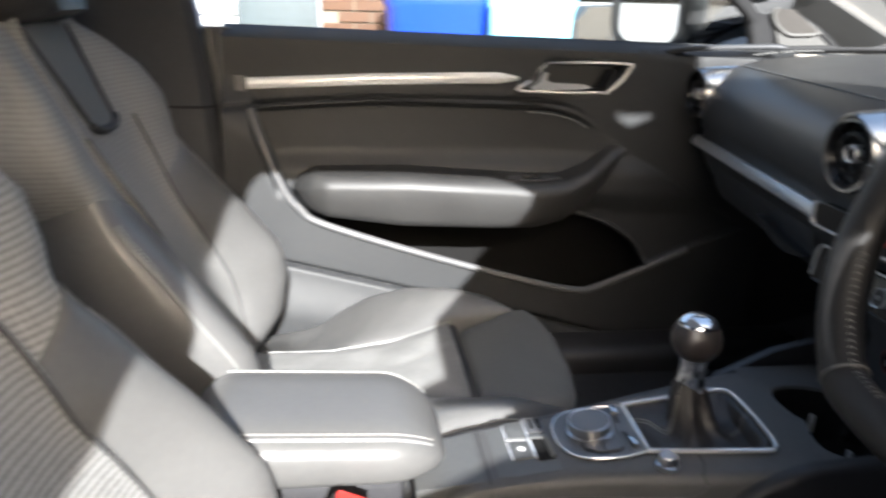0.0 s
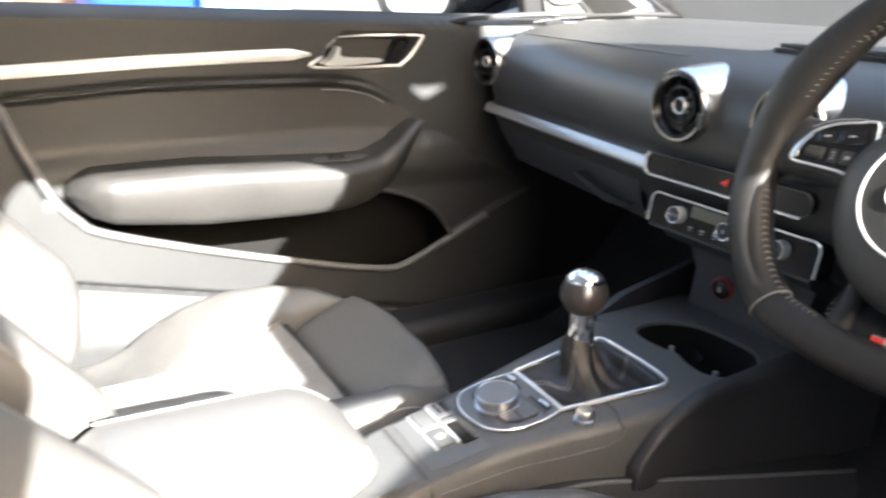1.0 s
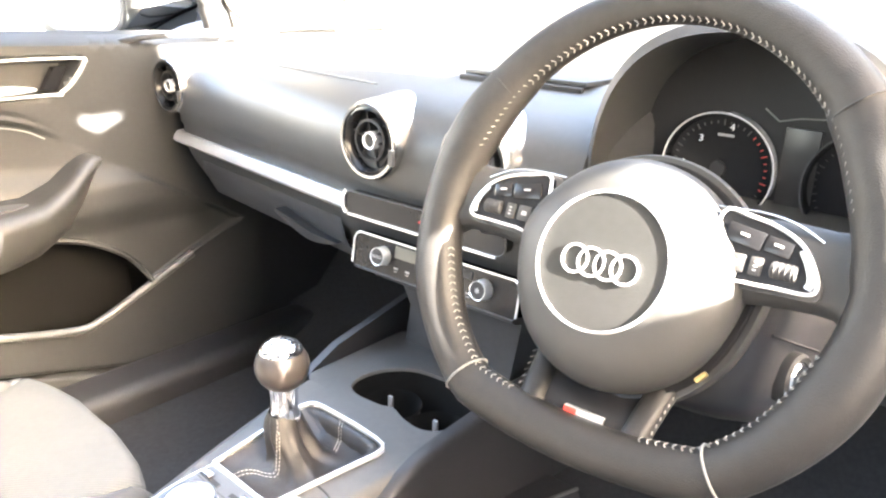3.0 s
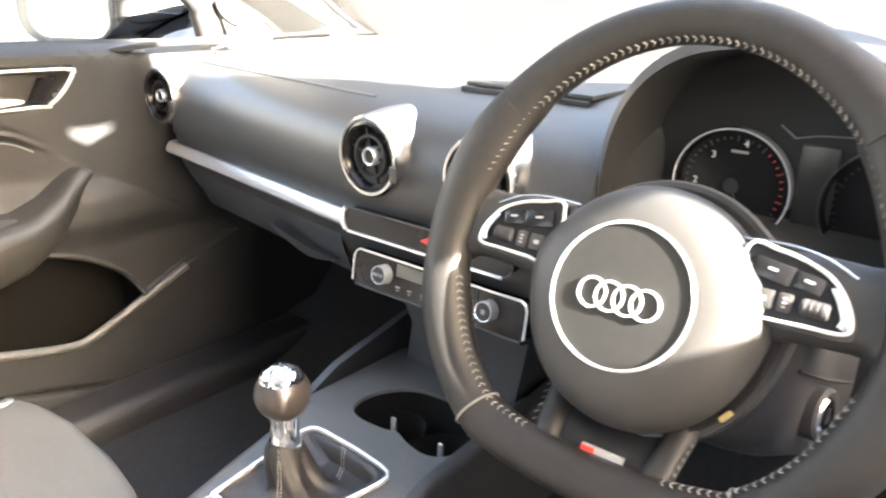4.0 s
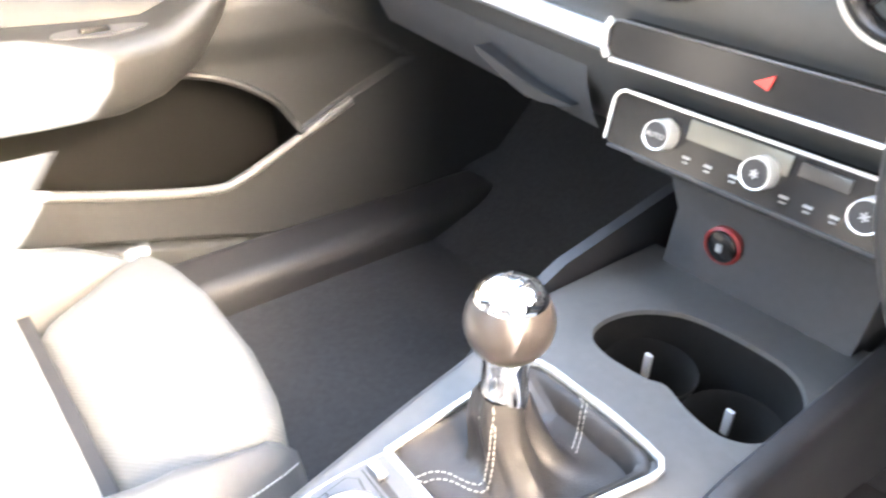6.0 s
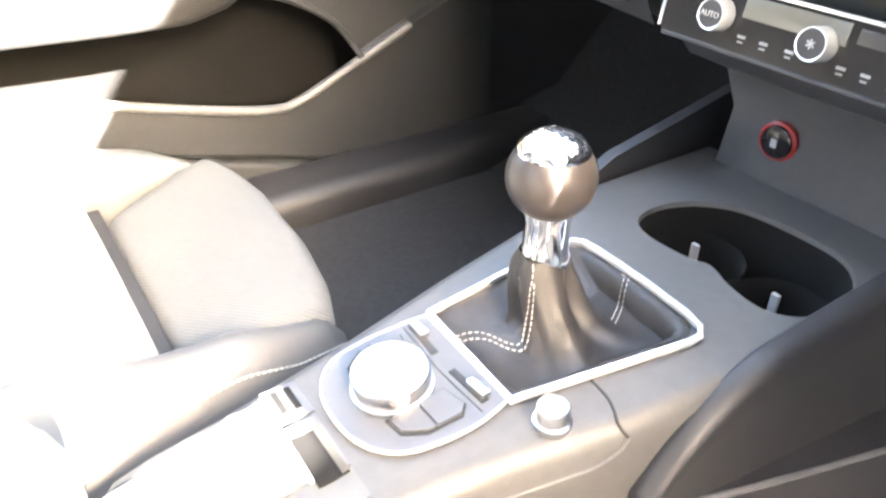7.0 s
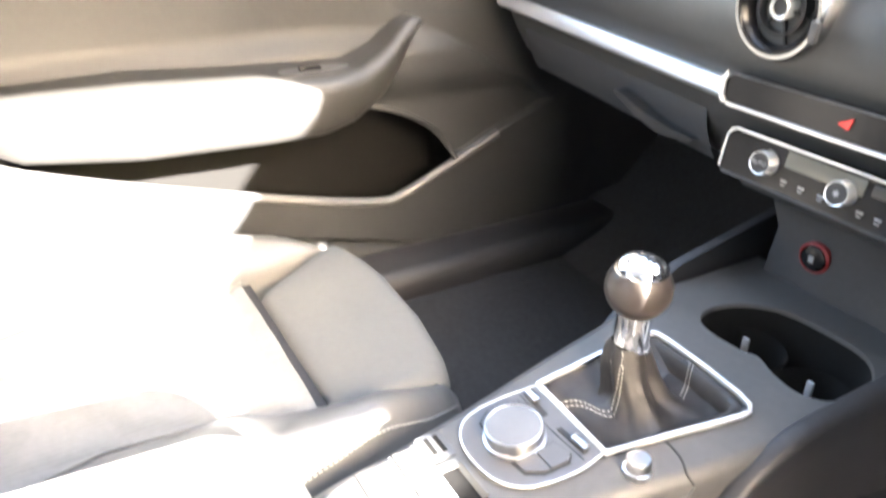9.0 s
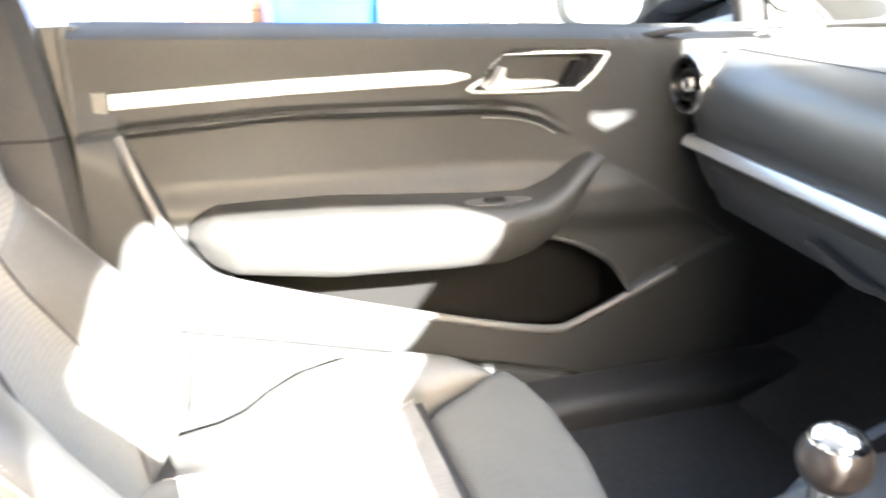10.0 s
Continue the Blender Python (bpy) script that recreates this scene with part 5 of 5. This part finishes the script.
# ---- steering wheel ----
def wheel_pod(s, sgn):
    """Switch pod on a spoke: black face in a chrome frame, a roller, two keys and a long upper key."""
    out = smooth_outline([(sgn * a, b) for a, b in ((0.070, 0.035), (0.090, 0.0355), (0.109, 0.0315), (0.125, 0.0235), (0.135, 0.012), (0.1405, -0.001), (0.137, -0.0075), (0.118, -0.0085), (0.092, -0.0095), (0.070, -0.0095))])
    base = part("pod_base", prism([(a * 1.02 - sgn * 0.0005, b * 1.12 - 0.003) for a, b in out], "z", -0.012, 0.007, 0.004, 3), KNOB_FACE, s)
    pod = part("switch_pod", prism(out, "z", 0.004, 0.0105, 0.0015), PIANO, s, "glossy switch pod")
    part("pod_rim", sweep([(a, b, 0.0112) for a, b in out], circle(0.00135, 8), closed=True), CHROME, pod, "chrome pod frame")
    end = smooth_path([(sgn * 0.127, 0.0195, 0.012), (sgn * 0.1325, 0.011, 0.0122), (sgn * 0.1365, 0.001, 0.012), (sgn * 0.135, -0.0045, 0.0118)], 4)
    part("pod_bar", sweep(end, rounded(0.0055, 0.003, 0.0012, 3), up=(0, 0, 1)), SATIN, pod, "broad satin bar at the pod's outer end")
    for a, b, w, h in ((0.089, 0.0215, 0.026, 0.0135), (0.112, 0.0185, 0.018, 0.0115)):
        k = part("upper_key", box((sgn * a, b, 0.0112), (w, h, 0.0035), 0.0014, Matrix.Rotation(radians(-9 * sgn), 4, "Z")), PIANO, pod)
        part("key_mark", box((sgn * a, b + 0.001, 0.0131), (0.006, 0.0016, 0.0005), 0, Matrix.Rotation(radians(-9 * sgn), 4, "Z")), WHITEMARK_DIM, k)
    t = Matrix.Translation((sgn * 0.1185, 0.0035, 0.0095)) @ Matrix.Rotation(radians(90), 4, "Y")
    roller = part("roller", revolve([(0.0045, -0.0085), (0.0058, -0.0075), (0.0058, 0.0075), (0.0045, 0.0085)], t, 20), MATTE, pod, "ribbed black thumb roller")
    for q in span(-0.0055, 0.0055, 4):
        part("rib", revolve([(0.0055, q - 0.0006), (0.0062, q), (0.0055, q + 0.0006)], t, 20), MATTE, roller)
    for a, w in ((0.1005, 0.0085), (0.0865, 0.013)):
        k = part("key", box((sgn * a, 0.003, 0.0112), (w, 0.0125, 0.003), 0.0012), KNOB_FACE, pod)
        for q in ((-0.0028, 0, 0.0028) if w < 0.01 else (0,)):
            part("key_mark", box((sgn * a, 0.003 + q, 0.0129), (0.0022 if w < 0.01 else 0.0045, 0.0012 if w < 0.01 else 0.0032, 0.0005)), WHITEMARK_DIM, k)
    return base


def steering_wheel():
    s = thing("steering_wheel", "black leather flat-bottomed steering wheel with chrome ring emblem", "steering wheel")
    tilt = radians(22.5)
    s.matrix_world = Matrix.Translation((0.185, -0.354, 0.879)) @ Matrix(((0, math.sin(tilt), -math.cos(tilt), 0), (-1, 0, 0, 0), (0, math.cos(tilt), math.sin(tilt), 0), (0, 0, 0, 1))) @ Matrix.Rotation(radians(1), 4, "Z")
    R = 0.1775
    pts = []
    for a in span(0, 360, 97)[:-1]:
        r = R + 0.0115 * math.exp(-((a - 88) / 42) ** 2)
        x, y = r * math.cos(radians(a)), r * math.sin(radians(a))
        if y < -0.146:
            y = -0.146 - (abs(y) - 0.146) * 0.38
        pts.append(Vector((x, y, 0.0)))
    n = len(pts)
    # the rim swells at the thumb rests and is a little flattened on the outside
    rings = []
    for i, q in enumerate(pts):
        d = (pts[(i + 1) % n] - pts[i - 1]).normalized()
        side = Vector((-d.y, d.x, 0))
        a = math.degrees(math.atan2(q.y, abs(q.x)))
        f = 1 + 0.16 * math.exp(-((a - 24) / 13) ** 2) + 0.10 * math.exp(-((a + 22) / 12) ** 2) - 0.05 * math.exp(-((a + 80) / 25) ** 2) - 0.15 * math.exp(-((a - 84) / 34) ** 2)
        rings.append([q + side * (0.0202 * f * math.cos(radians(b)) * (1.12 if math.cos(radians(b)) > 0 and 0 < a < 45 else 1)) + Vector((0, 0, 0.0185 * f * math.sin(radians(b)))) for b in range(0, 360, 20)])
    bm = loft(rings + rings[:1], caps=False)
    bmesh.ops.remove_doubles(bm, verts=bm.verts, dist=1e-6)
    rim = part("rim", bm, WHEEL, s, "leather-wrapped rim with swollen thumb rests", 70)
    # cross stitching along the inside, left out where the spokes meet the rim
    run, ways = [], []
    def close_run():
        if len(run) > 2:
            lacing(list(run), list(ways), rim)
        run.clear()
        ways.clear()
    for i in list(range(n)) + [0]:
        q = pts[i]
        d = (pts[(i + 1) % n] - pts[i - 1]).normalized()
        side = Vector((-d.y, d.x, 0))
        a = math.degrees(math.atan2(q.y, abs(q.x)))
        if -12 < a < 17 or (q.y < -0.15 and abs(q.x) < 0.056):
            close_run()
            continue
        f = 1.03 + 0.20 * math.exp(-((a - 24) / 13) ** 2) + 0.10 * math.exp(-((a + 22) / 12) ** 2) - 0.15 * math.exp(-((a - 84) / 34) ** 2)
        b = radians(26)
        run.append(q + side * (0.0202 * f * math.cos(b)) + Vector((0, 0, 0.0187 * f * math.sin(b))))
        ways.append((Vector((0, 0, 1)) * math.cos(b) - side * math.sin(b)).normalized())
    close_run()
    for a, mat, words in ((42, MATTE, ""), (143, MATTE, ""), (231, SEAM, "raised pale seam"), (309, SEAM, "raised pale seam")):
        i = int(round(a / 360 * n)) % n
        q, d = pts[i], (pts[(i + 1) % n] - pts[i - 1]).normalized()
        side = Vector((-d.y, d.x, 0))
        ring = [q + side * (0.0206 * (1.01 if a < 180 else 1) * math.cos(radians(b))) + Vector((0, 0, 0.0189 * (1.01 if a < 180 else 1) * math.sin(radians(b)))) for b in range(0, 360, 15)]
        part("seam", sweep(ring, circle(0.0010, 6), up=d, closed=True), mat, rim, words)
    for sgn in (-1, 1):
        rings = []
        for t in span(0, 1, 12):
            x = sgn * (0.055 + 0.117 * t)
            lo, hi = interp([(0, -0.030), (0.5, -0.020), (0.8, -0.018), (1, -0.034)], t), interp([(0, 0.036), (0.5, 0.040), (0.8, 0.038), (1, 0.056)], t)
            top = interp([(0, 0.0), (0.3, 0.003), (0.8, 0.002), (1, 0.006)], t)
            rings.append([(x, lo, -0.012), (x, lo + 0.004, top - 0.005), (x, lo + 0.012, top), (x, hi - 0.012, top), (x, hi - 0.003, top - 0.005), (x, hi, -0.010), (x, hi - 0.01, -0.02), (x, lo + 0.01, -0.021)])
        part("spoke", loft(rings), PAD, s, "", 60)
        part("spoke_trim", sweep(smooth_path([(sgn * 0.062, 0.0395, 0.003), (sgn * 0.092, 0.0405, 0.0035), (sgn * 0.116, 0.037, 0.003), (sgn * 0.136, 0.028, 0.002)], 5), circle(0.0009, 6)), SATIN, s, "thin bright line above the pod")
        wheel_pod(s, sgn)
        # leather-covered leg from behind the pad down to the flat rim
        rings = []
        for t in span(0, 1, 10):
            x, y, z = sgn * (0.052 - 0.010 * t + 0.012 * step(0.75, 1, t)), -0.080 - 0.082 * t, -0.030 + 0.030 * step(0, 0.9, t)
            h = 0.0115 + 0.006 * step(0.7, 1, t)
            rings.append([(x - h, y, z - 0.006), (x - h + 0.002, y, z + 0.003), (x - h * 0.4, y, z + 0.006), (x + h * 0.4, y, z + 0.006), (x + h - 0.002, y, z + 0.003), (x + h, y, z - 0.006), (x, y, z - 0.012)])
        leg = part("lower_spoke", loft(rings), WHEEL, s, "", 70)
        line = [Vector((sgn * (0.052 - 0.010 * t + 0.012 * step(0.75, 1, t) + 0.0112 + 0.006 * step(0.7, 1, t)), -0.080 - 0.082 * t, -0.0285 + 0.030 * step(0, 0.9, t))) for t in span(0.3, 0.98, 8)]
        lacing(line, [Vector((0.45 * sgn, 0, 0.9)).normalized()] * len(line), leg)
    rows = [[(u, -0.088 - 0.068 * t, -0.030 + 0.026 * step(0, 0.9, t) + 0.001 * (u / 0.04) ** 2) for u in span(-0.041 + 0.006 * t, 0.041 - 0.006 * t, 7)] for t in span(0, 1, 7)]
    inlay = loft([list(r) + [(x, y, z - 0.006) for x, y, z in reversed(r)] for r in rows])
    inset = part("spoke_inlay", inlay, PIANO, s, "gloss black inlay between the lower legs")
    lean = Matrix.Translation((0.002, -0.1375, -0.0035)) @ Matrix.Rotation(radians(20), 4, "X")
    part("badge", moved(prism([(-0.0165, -0.0048), (0.0175, -0.0048), (0.0195, 0.0048), (-0.0145, 0.0048)], "z", 0.0, 0.003, 0.0006), lean), CHROME, inset, "small slanted silver badge")
    part("badge_mark", moved(prism([(-0.0162, -0.0046), (-0.0055, -0.0046), (-0.0036, 0.0046), (-0.0143, 0.0046)], "z", 0.0026, 0.0036, 0.0002), lean), REDMARK, inset, "red block on the badge")
    # airbag pad: domed, drawn out a little towards the spokes and downwards
    def pad_ring(r, h, drop=0.0):
        out = []
        for a in range(0, 360, 6):
            c, q = math.cos(radians(a)), math.sin(radians(a))
            f = r * (1 + 0.05 * max(0.0, -q) ** 2 + (0.05 if r > 0.06 else 0) * math.exp(-((math.degrees(math.atan2(q, abs(c))) - 14) / 18) ** 2))
            out.append((0.003 + f * c, -0.023 + f * q, h))
        return out
    pad = part("airbag_pad", loft([pad_ring(r, h) for r, h in ((0.080, -0.030), (0.087, -0.022), (0.0885, -0.010), (0.0880, 0.0), (0.0855, 0.009), (0.081, 0.0165), (0.0745, 0.0225), (0.067, 0.0268), (0.060, 0.0292), (0.0545, 0.0305), (0.0525, 0.0308), (0.001, 0.0308))]), PAD, s, "domed soft airbag pad", 60)
    at = Matrix.Translation((-0.0004, -0.020, 0))
    part("ring", revolve([(0.0535, 0.029), (0.0534, 0.0325), (0.0526, 0.0334), (0.0514, 0.0332), (0.0508, 0.029)], at, 64, False), CHROME, pad, "thin chrome ring")
    part("disc", revolve([(0.0510, 0.0300), (0.0508, 0.0318), (0.040, 0.0322), (0.001, 0.0324)], at, 64), DISC, pad)
    for k in range(4):
        part("emblem_ring", revolve([(0.0114, 0.0), (0.0114, 0.0014), (0.0110, 0.0018), (0.0100, 0.0018), (0.0096, 0.0014), (0.0096, 0.0)], Matrix.Translation((-0.0204 + 0.0136 * k, -0.0222, 0.0322 + 0.0003 * (k % 2))), 36, False), CHROME, pad)
    # dark gap, back shell and a brass contact in the gap
    gap = part("pad_gap", loft([pad_ring(r, h) for r, h in ((0.075, -0.020), (0.0915, -0.018), (0.0925, -0.024), (0.080, -0.032))]), PIANO, s)
    a = radians(-38)
    part("contact", box((0.003 + 0.0935 * math.cos(a), -0.023 + 0.0965 * math.sin(a), -0.0175), (0.010, 0.004, 0.005), 0.001, Matrix.Rotation(a + radians(90), 4, "Z")), BRASS, gap, "small brass clip")
    part("back_shell", loft([pad_ring(r, h) for r, h in ((0.090, -0.026), (0.0965, -0.025), (0.0985, -0.030), (0.097, -0.046), (0.085, -0.05))]), PAD, s, "", 50)
    shroud = []
    for w, half, top, low in ((-0.048, 0.088, 0.020, -0.098), (-0.060, 0.100, 0.030, -0.112), (-0.11, 0.108, 0.034, -0.122), (-0.20, 0.112, 0.03, -0.128)):
        shroud.append([(0.012 + half * math.copysign(abs(math.cos(radians(b))) ** 0.55, math.cos(radians(b))), (top + low) / 2 + (top - low) / 2 * math.copysign(abs(math.sin(radians(b))) ** 0.55, math.sin(radians(b))), w) for b in range(0, 360, 10)])
    col = part("column_shroud", loft(shroud), LOWER, s, "plastic column shroud", 50)
    part("shroud_joint", sweep([(0.108, -0.04, -0.052), (0.1215, -0.042, -0.075), (0.1225, -0.045, -0.19)], circle(0.0014, 6), up=(0, 1, 0)), MATTE, col)
    t = Matrix.Translation((0.1205, -0.068, -0.092)) @ Matrix.Rotation(radians(78), 4, "Y")
    lock = part("ignition_lock", revolve([(0.021, -0.01), (0.0205, 0.004), (0.018, 0.0065), (0.0145, 0.005), (0.0142, -0.004)], t, 32), MATTE, col, "black ignition surround")
    part("lock_face", revolve([(0.0138, -0.006), (0.0138, 0.0045), (0.012, 0.0062), (0.001, 0.0062)], t, 28), POLISHED, lock, "bright ignition barrel")
    part("key_slot", moved(box((0, 0, 0.0064), (0.0022, 0.012, 0.001)), t), MATTE, lock)
    for sgn, ln in ((-1, 0.10), (1, 0.09)):
        part("stalk", sweep([(sgn * 0.06, 0.0, -0.07), (sgn * (0.08 + ln * 0.5), -0.008, -0.062), (sgn * (0.07 + ln), -0.014, -0.056)], rounded(0.012, 0.02, 0.005, 3), up=(0, 0, 1)), PLASTIC, s, "black column stalk")
    return s


THREAD = material("grey thread", (0.20, 0.195, 0.185), 0.8, vary=0.1)
BRASS = material("dull brass", (0.45, 0.33, 0.14), 0.4, 0.8, vary=0.15)
PAD = material("satin airbag skin", (0.026, 0.0258, 0.0252), 0.55, bump=0.35, bump_scale=1000, vary=0.1)
DISC = material("dark disc", (0.017, 0.0175, 0.0175), 0.7, spec=0.25, bump=0.3, bump_scale=1200, vary=0.12)

floor_pan()
roof_and_pillars()
bonnet()
passenger_door()
body_flank()
side_mirror()
dashboard()
centre_armrest(console())
gear_lever()
seat("passenger_seat", 0.375, "dark leather and grey cloth sports seat by the closed door", 0.0, CLOTH_FINE)
seat("driver_seat", -0.35, "dark leather and ribbed cloth sports seat behind the steering wheel", 0.045, CLOTH, 0.058)
buckle()
steering_wheel()


# ---- outside ----
TARMAC = material("worn tarmac", (0.30, 0.30, 0.295), 0.9, scale=8, vary=0.3, bump=0.8, bump_scale=60)
# brick, mortar, white and slate are darkened so that the facade looks shaded
SHADED_BRICK = material("brown brick", (0.075, 0.038, 0.022), 0.85, scale=20, vary=0.3, bump=0.6, bump_scale=90)
SHADED_MORTAR = material("pale mortar", (0.17, 0.145, 0.115), 0.9, scale=20, vary=0.15)
BLUE = material("blue bin plastic", (0.008, 0.045, 0.48), 0.45, scale=10, vary=0.1)
PALE = material("light blue bin plastic", (0.25, 0.62, 0.85), 0.5, scale=10, vary=0.1)
SHADED_WHITE = material("white metal darkened for shade", (0.34, 0.36, 0.375), 0.45, scale=10, vary=0.08)
# surface of the added slab that masks the sun
MASK_GREY = material("grey sun mask surface", (0.22, 0.22, 0.22), 0.9, scale=6, vary=0.12, bump=0.6, bump_scale=60)
SHADED_SLATE = material("slate grey paint", (0.045, 0.060, 0.070), 0.5, scale=10, vary=0.15)


def ground():
    bm = bmesh.new()
    bmesh.ops.create_grid(bm, x_segments=4, y_segments=4, size=400)
    tagged(part("ground", bm, TARMAC), "pale worn tarmac forecourt", "ground", kind="structure")


ground()


def bin_(name, x, y, w, mat, label):
    b = thing(name, label, "wheelie bin", group="wheelie bins")
    rings = [[(x + u * f, y + v * f, z) for u, v in rounded(w, 0.7, 0.06, 3)] for z, f in ((0.08, 0.78), (0.10, 0.80), (0.98, 0.99), (1.0, 1.03), (1.04, 1.03))]
    part("bin_body", loft(rings), mat, b)
    part("lid", loft([[(x + u * f, y + v * f, z) for u, v in rounded(w, 0.7, 0.06, 3)] for z, f in ((1.042, 1.05), (1.07, 1.05), (1.11, 0.9), (1.12, 0.6))]), mat, b)
    for k in (-1, 1):
        wh = part("wheel", prism(circle(0.1, 20), "x", -0.03, 0.03, 0.006), MATTE, b)
        wh.location = (x + k * w * 0.36, y + 0.26, 0.1)
    part("handle", sweep([(x - w * 0.4, y + 0.4, 1.02), (x + w * 0.4, y + 0.4, 1.02)], circle(0.015, 8)), mat, b)


def brick_wall(x0, x1, y, top):
    wall = tagged(part("wall_brick", box(((x0 + x1) / 2, y + 0.105, top / 2), (x1 - x0, 0.2, top)), SHADED_MORTAR), "brown brick garage wall with pale mortar", "brick wall", kind="structure")
    shapes = []
    for length in (0.215, 0.1025):
        bm = box((0, 0, 0), (length, 0.03, 0.065), 0.003, segments=1)
        me = bpy.data.meshes.new("brick")
        bm.to_mesh(me)
        bm.free()
        me.materials.append(SHADED_BRICK)
        shapes.append((length, me))
    row = 0
    z = 0.6
    while z < top - 0.05:
        x = x0 + (0.0 if row % 2 else 0.1125)
        while x + 0.215 <= x1:
            o = new("brick", shapes[0][1])
            o.parent = wall
            o.location = (x + 0.1075, y - 0.002 + random.uniform(-0.002, 0.002), z)
            x += 0.225
        z += 0.075
        row += 1
    return wall


def garage_door(x0, x1, y):
    g = thing("garage_door", "white ribbed metal garage door", "garage door")
    part("backing", box(((x0 + x1) / 2, y + 0.04, 1.05), (x1 - x0, 0.03, 2.1)), SHADED_WHITE, g)
    z = 0.08
    while z < 2.1:
        part("slat", box(((x0 + x1) / 2, y, z), (x1 - x0, 0.05, 0.118), 0.008), SHADED_WHITE, g)
        z += 0.126


def parked_car():
    c = thing("parked_car", "dark parked car with a silver-rimmed wheel", "car")
    side = [(-2.0, 0.35), (-2.05, 0.75), (-1.9, 0.95), (-1.0, 1.0), (-0.5, 1.42), (1.0, 1.45), (1.7, 1.02), (2.1, 0.9), (2.15, 0.4)]
    part("body", prism(side, "y", -0.85, 0.85, 0.06, 3), BODY, c)
    part("window", prism([(-0.85, 1.02), (-0.45, 1.36), (0.92, 1.38), (1.4, 1.04)], "y", -0.865, 0.865, 0.01), PIANO, c)
    for x in (-1.35, 1.35):
        for y in (-0.78, 0.78):
            w = part("wheel", prism(circle(0.32, 32), "y", -0.1, 0.1, 0.03), MATTE, c)
            w.location = (x, y, 0.32)
            r = part("rim", prism(circle(0.22, 32), "y", -0.105, 0.105, 0.01), SATIN, w)
            for k in range(10):
                a = radians(36 * k)
                part("rim_hole", prism([(0.17 * math.cos(a) + u, 0.17 * math.sin(a) + v) for u, v in circle(0.025, 10)], "y", -0.108, 0.108), MATTE, w)
    c.location = (5.2, 10.8, 0)
    c.rotation_euler = (0, 0, radians(-10))
    return c


def sun_mask():
    """Unseen slab added on the driver's side, stepped down beside the dashboard; its openings are cut to shape the sun
    patches.
    """
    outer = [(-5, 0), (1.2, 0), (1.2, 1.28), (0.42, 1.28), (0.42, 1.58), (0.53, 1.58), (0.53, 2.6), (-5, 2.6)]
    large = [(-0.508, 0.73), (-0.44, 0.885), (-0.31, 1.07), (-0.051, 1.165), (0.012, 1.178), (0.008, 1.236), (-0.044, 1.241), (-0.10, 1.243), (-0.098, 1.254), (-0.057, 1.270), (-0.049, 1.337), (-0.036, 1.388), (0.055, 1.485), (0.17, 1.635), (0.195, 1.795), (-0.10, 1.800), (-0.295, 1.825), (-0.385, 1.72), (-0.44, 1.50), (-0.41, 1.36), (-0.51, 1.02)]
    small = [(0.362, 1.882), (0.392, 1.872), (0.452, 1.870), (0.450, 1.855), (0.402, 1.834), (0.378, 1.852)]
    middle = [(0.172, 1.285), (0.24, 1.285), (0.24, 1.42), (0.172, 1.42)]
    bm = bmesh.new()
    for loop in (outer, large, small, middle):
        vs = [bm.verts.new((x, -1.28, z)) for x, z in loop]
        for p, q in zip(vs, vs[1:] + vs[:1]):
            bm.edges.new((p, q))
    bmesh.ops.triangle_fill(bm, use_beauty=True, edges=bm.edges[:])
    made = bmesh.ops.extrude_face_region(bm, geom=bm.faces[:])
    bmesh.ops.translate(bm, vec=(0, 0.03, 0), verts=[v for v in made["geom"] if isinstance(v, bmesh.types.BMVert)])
    tagged(part("sun_mask_slab", bm, MASK_GREY), "unseen added slab with openings that shape the sun patches", "wall", kind="structure")


bin_("wheelie_bin", 0.23, 3.95, 0.55, BLUE, "bright blue plastic wheelie bin by the brick wall")
bin_("wheelie_bin", 0.76, 3.9, 0.50, PALE, "light blue plastic wheelie bin in the sun")
brick_wall(-0.45, 0.7, 4.6, 2.4)
garage_door(-3.2, -0.98, 4.4)
slate = part("side_door", box((-0.72, 4.42, 1.05), (0.5, 0.06, 2.1), 0.01), SHADED_SLATE)
tagged(slate, "slate grey painted side door", "door")
parked_car()
sun_mask()
